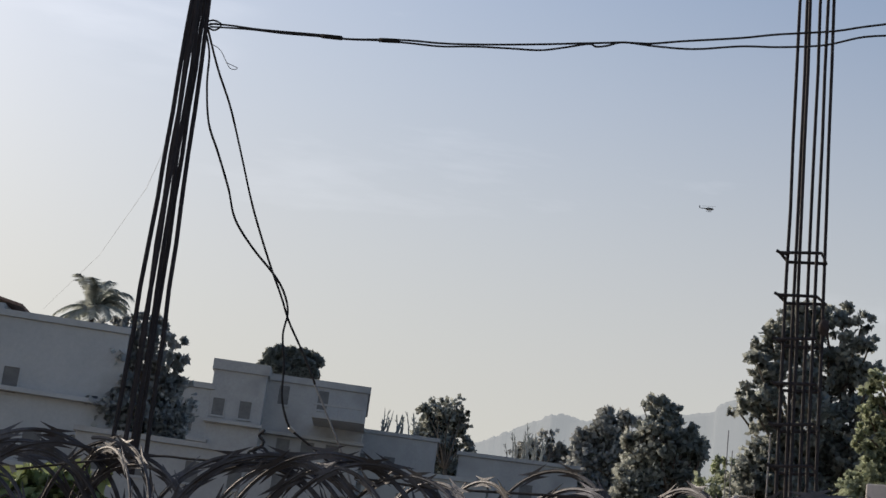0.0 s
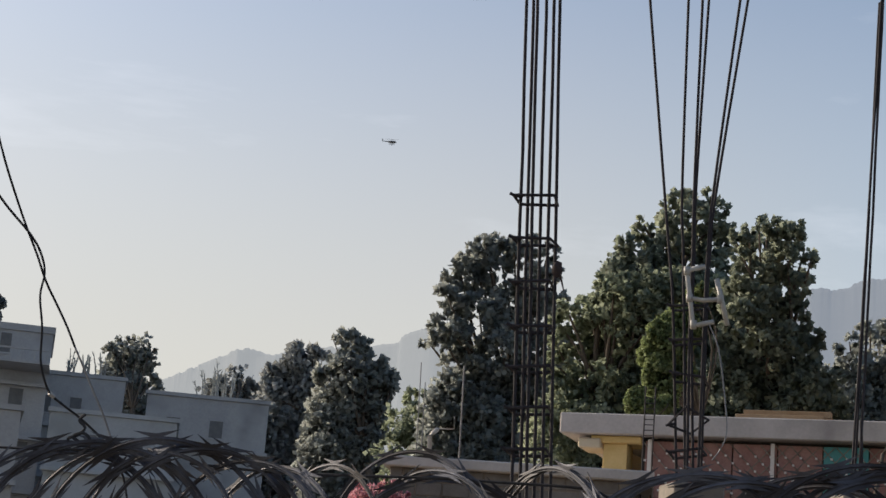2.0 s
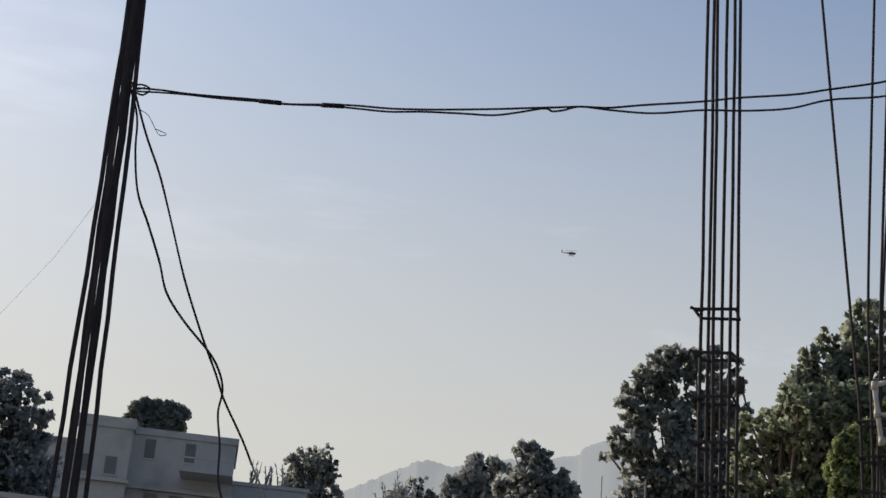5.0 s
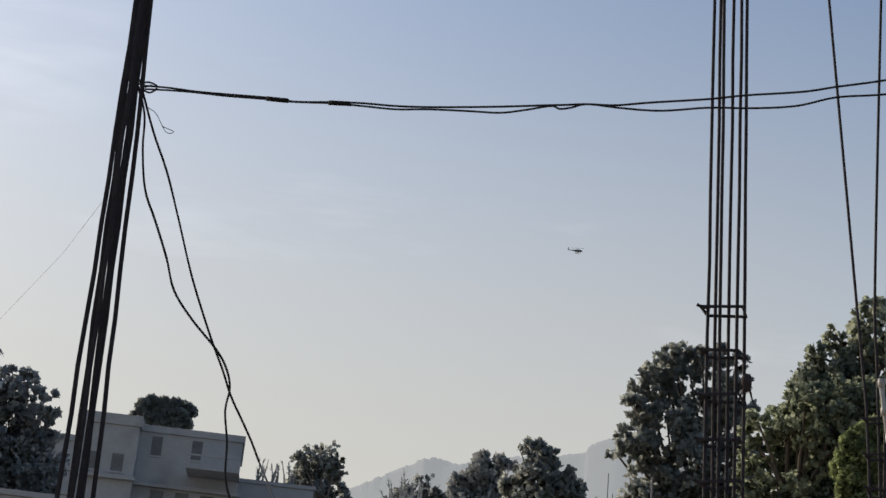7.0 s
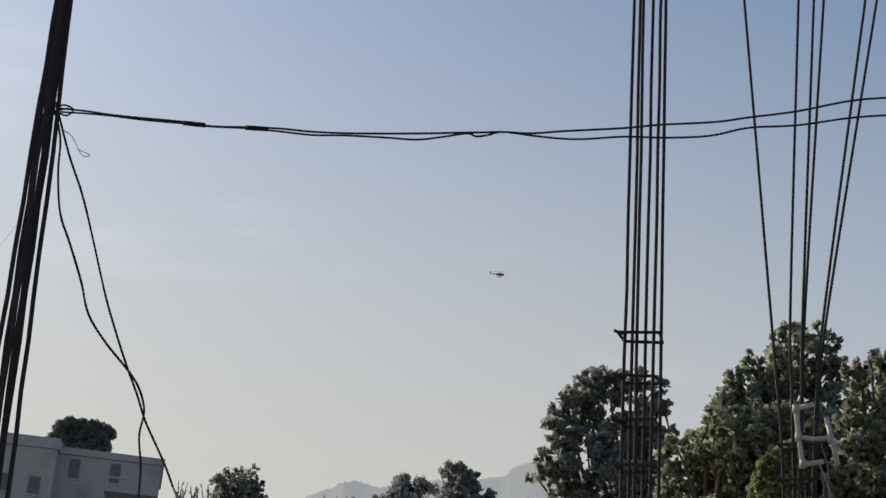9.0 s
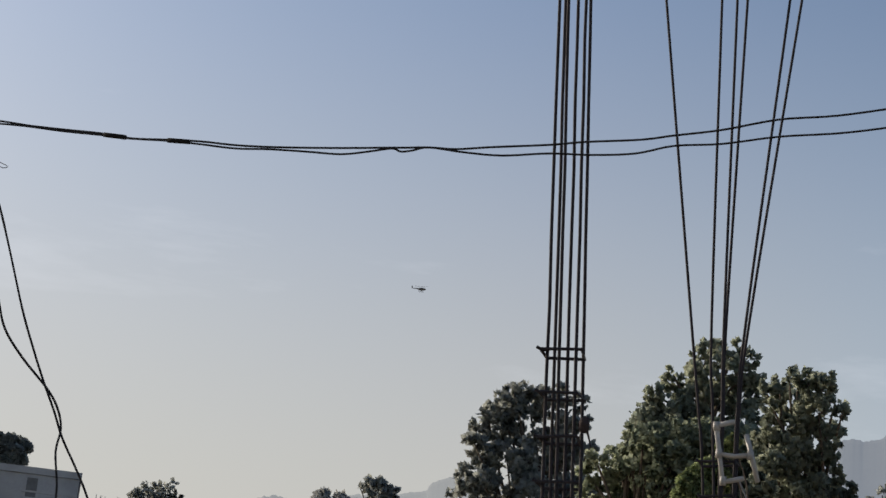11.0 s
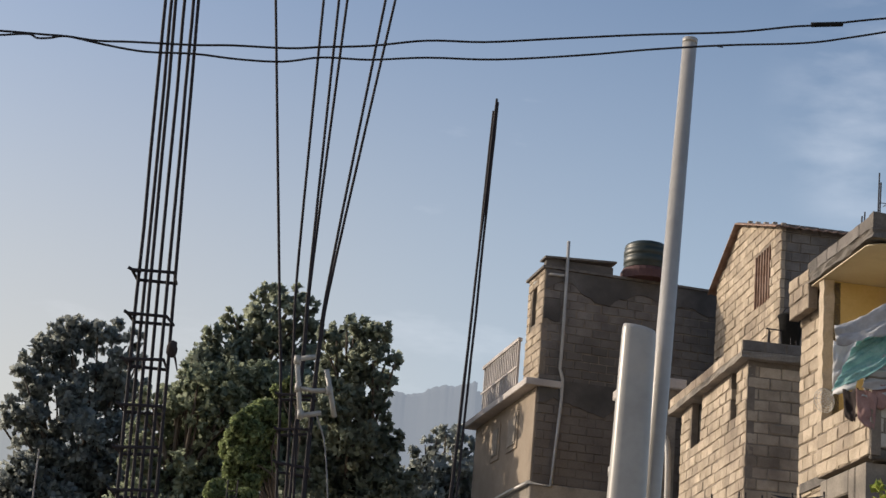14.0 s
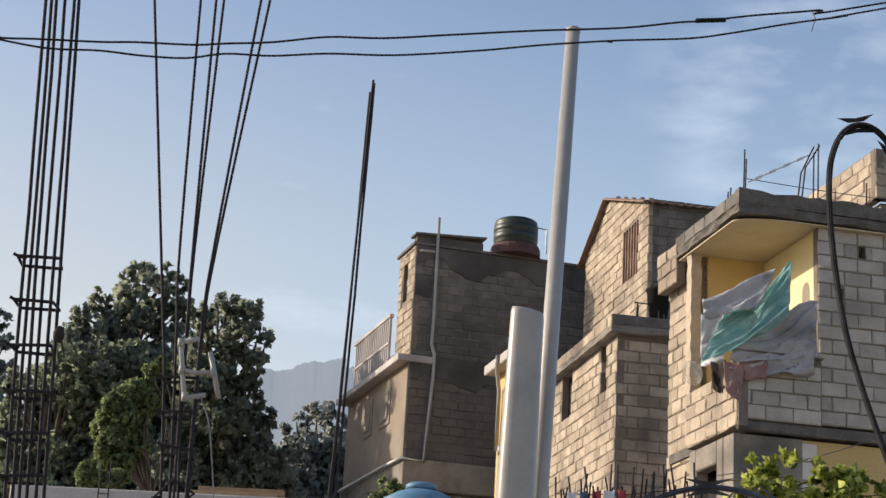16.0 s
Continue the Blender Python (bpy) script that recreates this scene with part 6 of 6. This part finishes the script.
def hoop_mesh(r, seed):
    """One turn of razor tape in the xz plane: a flat band with a core wire and pairs of pointed blades."""
    rng = random.Random(seed)
    bm = bmesh.new()
    n = 56
    ring = []
    for k in range(n + 1):
        t = 2 * math.pi * k / n
        d = Vector((math.cos(t), 0, math.sin(t)))
        w = 0.0036
        y = 0.02 * math.sin(t * 0.5 + seed)
        ring.append([bm.verts.new(d * (r + s * w) + Vector((0, y + q, 0))) for s, q in ((-1, -0.0008), (1, -0.0008), (1, 0.0008), (-1, 0.0008))])
    for a, b in zip(ring, ring[1:]):
        for j in range(4):
            bm.faces.new((a[j], a[(j + 1) % 4], b[(j + 1) % 4], b[j]))
    core = [Vector((math.cos(2 * math.pi * k / n) * r, 0.02 * math.sin(math.pi * k / n + seed) - 0.001, math.sin(2 * math.pi * k / n) * r)) for k in range(n + 1)]
    tube(core, 0.002, 5, bm)
    blades = int(2 * math.pi * r / 0.088)
    for k in range(blades):
        t = 2 * math.pi * (k + rng.uniform(-0.1, 0.1)) / blades
        d, g = Vector((math.cos(t), 0, math.sin(t))), Vector((-math.sin(t), 0, math.cos(t)))
        y = 0.02 * math.sin(t * 0.5 + seed)
        tw = rng.uniform(-0.4, 0.4)
        for s in (-1, 1):
            o = (d * math.cos(tw) + Vector((0, 1, 0)) * math.sin(tw)) * s
            c = d * r + Vector((0, y, 0))
            pts = [c + o * 0.003 - g * 0.009, c + o * 0.003 + g * 0.009, c + o * 0.012 + g * 0.034, c + o * 0.0075, c + o * 0.012 - g * 0.034]
            lo = [bm.verts.new(p - Vector((0, 0.0006, 0))) for p in pts]
            hi = [bm.verts.new(p + Vector((0, 0.0006, 0))) for p in pts]
            bm.faces.new(lo)
            bm.faces.new(hi[::-1])
            for i in range(5):
                j = (i + 1) % 5
                bm.faces.new((lo[j], lo[i], hi[i], hi[j]))
    me = bpy.data.meshes.new("tape_loop")
    bm.to_mesh(me)
    bm.free()
    me.materials.append(M_RAZOR)
    return me


HOOPS = [hoop_mesh(0.175, s) for s in range(5)]
coil = thing("razor_wire", "coil of rusty galvanised razor wire along a wall", "razor wire")
random.seed(9)


def hoop(top, yaw, lean=0.0, size=1.0):
    """A loop whose highest point is near top; yaw: its turn across the wall; lean: its tilt."""
    m = Matrix.Translation(Vector(top)) @ Matrix.Rotation(radians(-yaw), 4, "Z") @ Matrix.Rotation(radians(lean), 4, "Y") @ Matrix.Translation((0, 0, -0.175 * size)) @ Matrix.Diagonal((size, size, size, 1))
    o = new("tape_loop", HOOPS[random.randrange(5)])
    o.parent = coil
    o.matrix_basis = m @ Matrix.Rotation(random.uniform(0, 6.28), 4, "Y")
    return o


for top, yaw, lean, size in (((-0.218, 4.306, 2.344), 12, 0, 1.1), ((-0.248, 4.326, 2.327), 20, 5, 1.1), ((-0.175, 4.279, 2.323), 8, -4, 1.05), ((-0.198, 4.294, 2.305), 25, 6, 1.0), ((-0.301, 4.360, 2.307), 15, 0, 1.1), ((-0.343, 4.387, 2.289), 30, 0, 1.0), ((-0.416, 4.433, 2.296), 10, 0, 1.1),
        ((-0.083, 4.220, 2.334), 38, 4, 0.95), ((-0.057, 4.203, 2.326), 60, 0, 0.95), ((-0.071, 4.212, 2.315), 60, -5, 0.95), ((-0.027, 4.185, 2.308), 38, 0, 0.95), ((0.193, 4.043, 2.318), 22, 6, 1.1), ((0.216, 4.028, 2.321), 28, 2, 1.05), ((0.240, 4.013, 2.317), 14, 0, 1.1), ((0.265, 3.998, 2.308), 32, -4, 1.0), ((0.344, 3.947, 2.324), 22, 4, 1.1),
        ((0.363, 3.934, 2.321), 16, -2, 1.1), ((0.382, 3.922, 2.310), 30, -6, 1.0), ((0.338, 3.951, 2.303), 44, 0, 0.95), ((0.447, 3.881, 2.296), 48, -4, 1.0), ((0.477, 3.861, 2.288), 52, -6, 0.95), ((0.558, 3.810, 2.296), 58, 0, 0.8), ((0.667, 3.740, 2.319), 44, 0, 0.85), ((0.702, 3.717, 2.291), 52, 0, 0.9), ((0.722, 3.705, 2.285), 30, 5, 0.95),
        ((0.830, 3.636, 2.302), 70, 0, 0.9), ((0.846, 3.625, 2.302), 72, 5, 0.9), ((1.018, 3.515, 2.294), 22, 0, 1.0), ((1.047, 3.497, 2.295), 14, 4, 1.0), ((1.067, 3.484, 2.293), 30, 0, 1.0), ((1.083, 3.474, 2.287), 20, 0, 1.0), ((1.152, 3.429, 2.299), 42, 0, 0.85), ((1.165, 3.421, 2.292), 36, 0, 0.85), ((1.232, 3.378, 2.316), 20, 4, 1.0), ((1.242, 3.372, 2.311), 28, 0, 1.0), ((1.257, 3.362, 2.308), 15, 0, 1.0),
        ((1.452, 3.237, 2.383), 18, 4, 1.05)):
    hoop(top, yaw, lean, size)
    if random.random() < 0.1:
        hoop(Vector(top) + Vector((random.uniform(-0.02, 0.02), random.uniform(-0.02, 0.02), -0.014)), yaw + random.uniform(-7, 7), lean + random.uniform(-4, 4), size)
# a sprung turn that stands up above the rest
sp = smooth_path([(1.649, 3.112, 2.369), (1.626, 3.126, 2.451), (1.607, 3.138, 2.519), (1.589, 3.150, 2.597), (1.578, 3.157, 2.677), (1.571, 3.161, 2.758), (1.570, 3.162, 2.824), (1.575, 3.159, 2.866), (1.587, 3.151, 2.896), (1.605, 3.139, 2.908), (1.626, 3.126, 2.900), (1.644, 3.114, 2.869), (1.656, 3.107, 2.810), (1.661, 3.103, 2.720), (1.658, 3.106, 2.522), (1.649, 3.112, 2.369)], 8)
bm = tube(sp, 0.0045, 6)
for k in range(len(sp) - 1):
    a, b = sp[k], sp[k + 1]
    w = Vector((0.3, 0.45, 0.2)).normalized() * 0.009
    bm.faces.new([bm.verts.new(q) for q in (a - w, b - w, b + w, a + w)])
for k in (8 * 9 - 1, 8 * 11, 8 * 12):
    c, g = sp[k], (sp[k + 1] - sp[k]).normalized()
    o = Vector((-g.z * 0.8, g.z * 0.5, g.x + 0.2)).normalized()
    for s in (-1, 1):
        bm.faces.new([bm.verts.new(q) for q in (c + o * s * 0.005 - g * 0.011, c + o * s * 0.005 + g * 0.011, c + o * s * 0.014 + g * 0.026, c + o * s * 0.011, c + o * s * 0.014 - g * 0.026)])
part("sprung_loop", bm, M_WIRE, coil, "sprung loop standing above the coil")
for pts in ([(-0.259, 4.333, 2.272), (-0.120, 4.244, 2.293), (0.008, 4.162, 2.309), (0.076, 4.118, 2.307), (0.143, 4.076, 2.306), (0.219, 4.027, 2.308)], [(0.366, 3.933, 2.291), (0.486, 3.856, 2.282), (0.600, 3.783, 2.281), (0.700, 3.719, 2.281), (0.795, 3.658, 2.278), (0.893, 3.595, 2.273), (0.960, 3.553, 2.256), (1.215, 3.389, 2.270)]):
    part("strainer_wire", tube(smooth_path(pts, 4), 0.0022, 5), M_WIRE, coil)
part("tie_knot", tube(smooth_path([(0.202, 4.038, 2.362), (0.194, 4.043, 2.353), (0.204, 4.037, 2.341), (0.193, 4.044, 2.329), (0.180, 4.052, 2.324), (0.189, 4.046, 2.314), (0.213, 4.031, 2.321), (0.203, 4.037, 2.333), (0.187, 4.047, 2.327), (0.203, 4.037, 2.316)], 5), 0.0026, 5), M_WIRE, coil)

# ---- near plants ----
tree("young_tree", (5.9, 9.6), [(5.899, 8.842, 3.650, 0.13), (5.978, 8.779, 3.682, 0.12), (6.101, 8.679, 3.635, 0.13), (6.179, 8.614, 3.672, 0.12), (6.034, 8.734, 3.565, 0.2), (6.361, 8.456, 3.599, 0.08), (6.210, 8.587, 3.555, 0.17), (5.864, 8.869, 3.531, 0.16)], 260, 0.085, M_LEAF_NEAR, 41, "young tree with bright yellow-green leaves", 0.03)
tree("leafy_tree", (10.0, 24.2), [(11.531, 24.576, 6.256, 0.15), (11.611, 24.536, 6.115, 0.2), (11.473, 24.604, 5.985, 0.2)], 400, 0.09, M_LEAF_LIGHT, 42, "thin leafy sapling beside a water tank", 0.04)
tree("young_tree", (-0.75, 5.2), [(-0.486, 5.637, 2.320, 0.09), (-0.404, 5.652, 2.319, 0.09), (-0.546, 5.625, 2.282, 0.1), (-0.436, 5.646, 2.272, 0.14), (-0.618, 5.609, 2.311, 0.08)], 700, 0.05, M_LEAF_LIGHT, 43, "low yellow-green bush behind razor wire", 0.02)
bl = thing("broad_leaf_plant", "broad bright green leaf on a tall stem", "plant")
lf = Vector((-0.137, 3.462, 2.103))
bm = bmesh.new()
rows = []
for k in range(11):
    s = k / 10
    w = 0.03 * math.sin(math.pi * min(1, s * 0.92 + 0.08)) ** 0.7
    c = lf + Vector((-0.07 + 0.14 * s, 0.01 * s, 0.035 - 0.09 * s * s))
    rows.append([bm.verts.new(c + Vector((0.01, 0.02, 1)).normalized() * w * q + Vector((0, 0.012 * abs(q), 0))) for q in (-1, -0.5, 0, 0.5, 1)])
for a, b in zip(rows, rows[1:]):
    for i in range(4):
        bm.faces.new((a[i], a[i + 1], b[i + 1], b[i]))
part("leaf", bm, M_LEAF_LIGHT, bl, "", True)
part("stem", tube([(lf.x - 0.1, lf.y, 0), (lf.x - 0.1, lf.y, lf.z - 0.2), (lf.x - 0.07, lf.y, lf.z + 0.02)], 0.006, 6), M_LEAF_NEAR, bl)

# ---- helicopter far off in the sky ----
he = thing("helicopter", "small dark helicopter far off in the sky", "helicopter", Matrix.Translation((42.346, 298.240, 91.252)) @ Matrix.Rotation(radians(-12), 4, "Z") @ Matrix.Scale(0.68, 4))
bm = bmesh.new()
bmesh.ops.create_uvsphere(bm, u_segments=18, v_segments=10, radius=0.5)
for v in bm.verts:
    v.co = Vector((v.co.x * 2.2 + 0.3, v.co.y * 0.9, v.co.z * 0.7))
part("fuselage", bm, M_HELI, he, "", True)
part("tail_boom", tube([(-0.5, 0, 0.05), (-2.2, 0, 0.12)], 0.16, 8, None, 0.06), M_HELI, he)
part("tail_fin", box(-2.3, -0.03, 0.1, -2.05, 0.03, 0.75), M_HELI, he)
part("rotor_mast", tube([(0.15, 0, 0.45), (0.15, 0, 0.68)], 0.05, 6), M_HELI, he)
part("rotor_blade", box(-1.5, -0.05, 0.68, 1.8, 0.05, 0.71), M_HELI, he)
for s in (-1, 1):
    part("skid", tube([(-0.5, 0.35 * s, -0.62), (0.9, 0.35 * s, -0.62)], 0.04, 5), M_HELI, he)
    part("skid_strut", tube([(0.2, 0.2 * s, -0.4), (0.2, 0.35 * s, -0.62)], 0.035, 5), M_HELI, he)
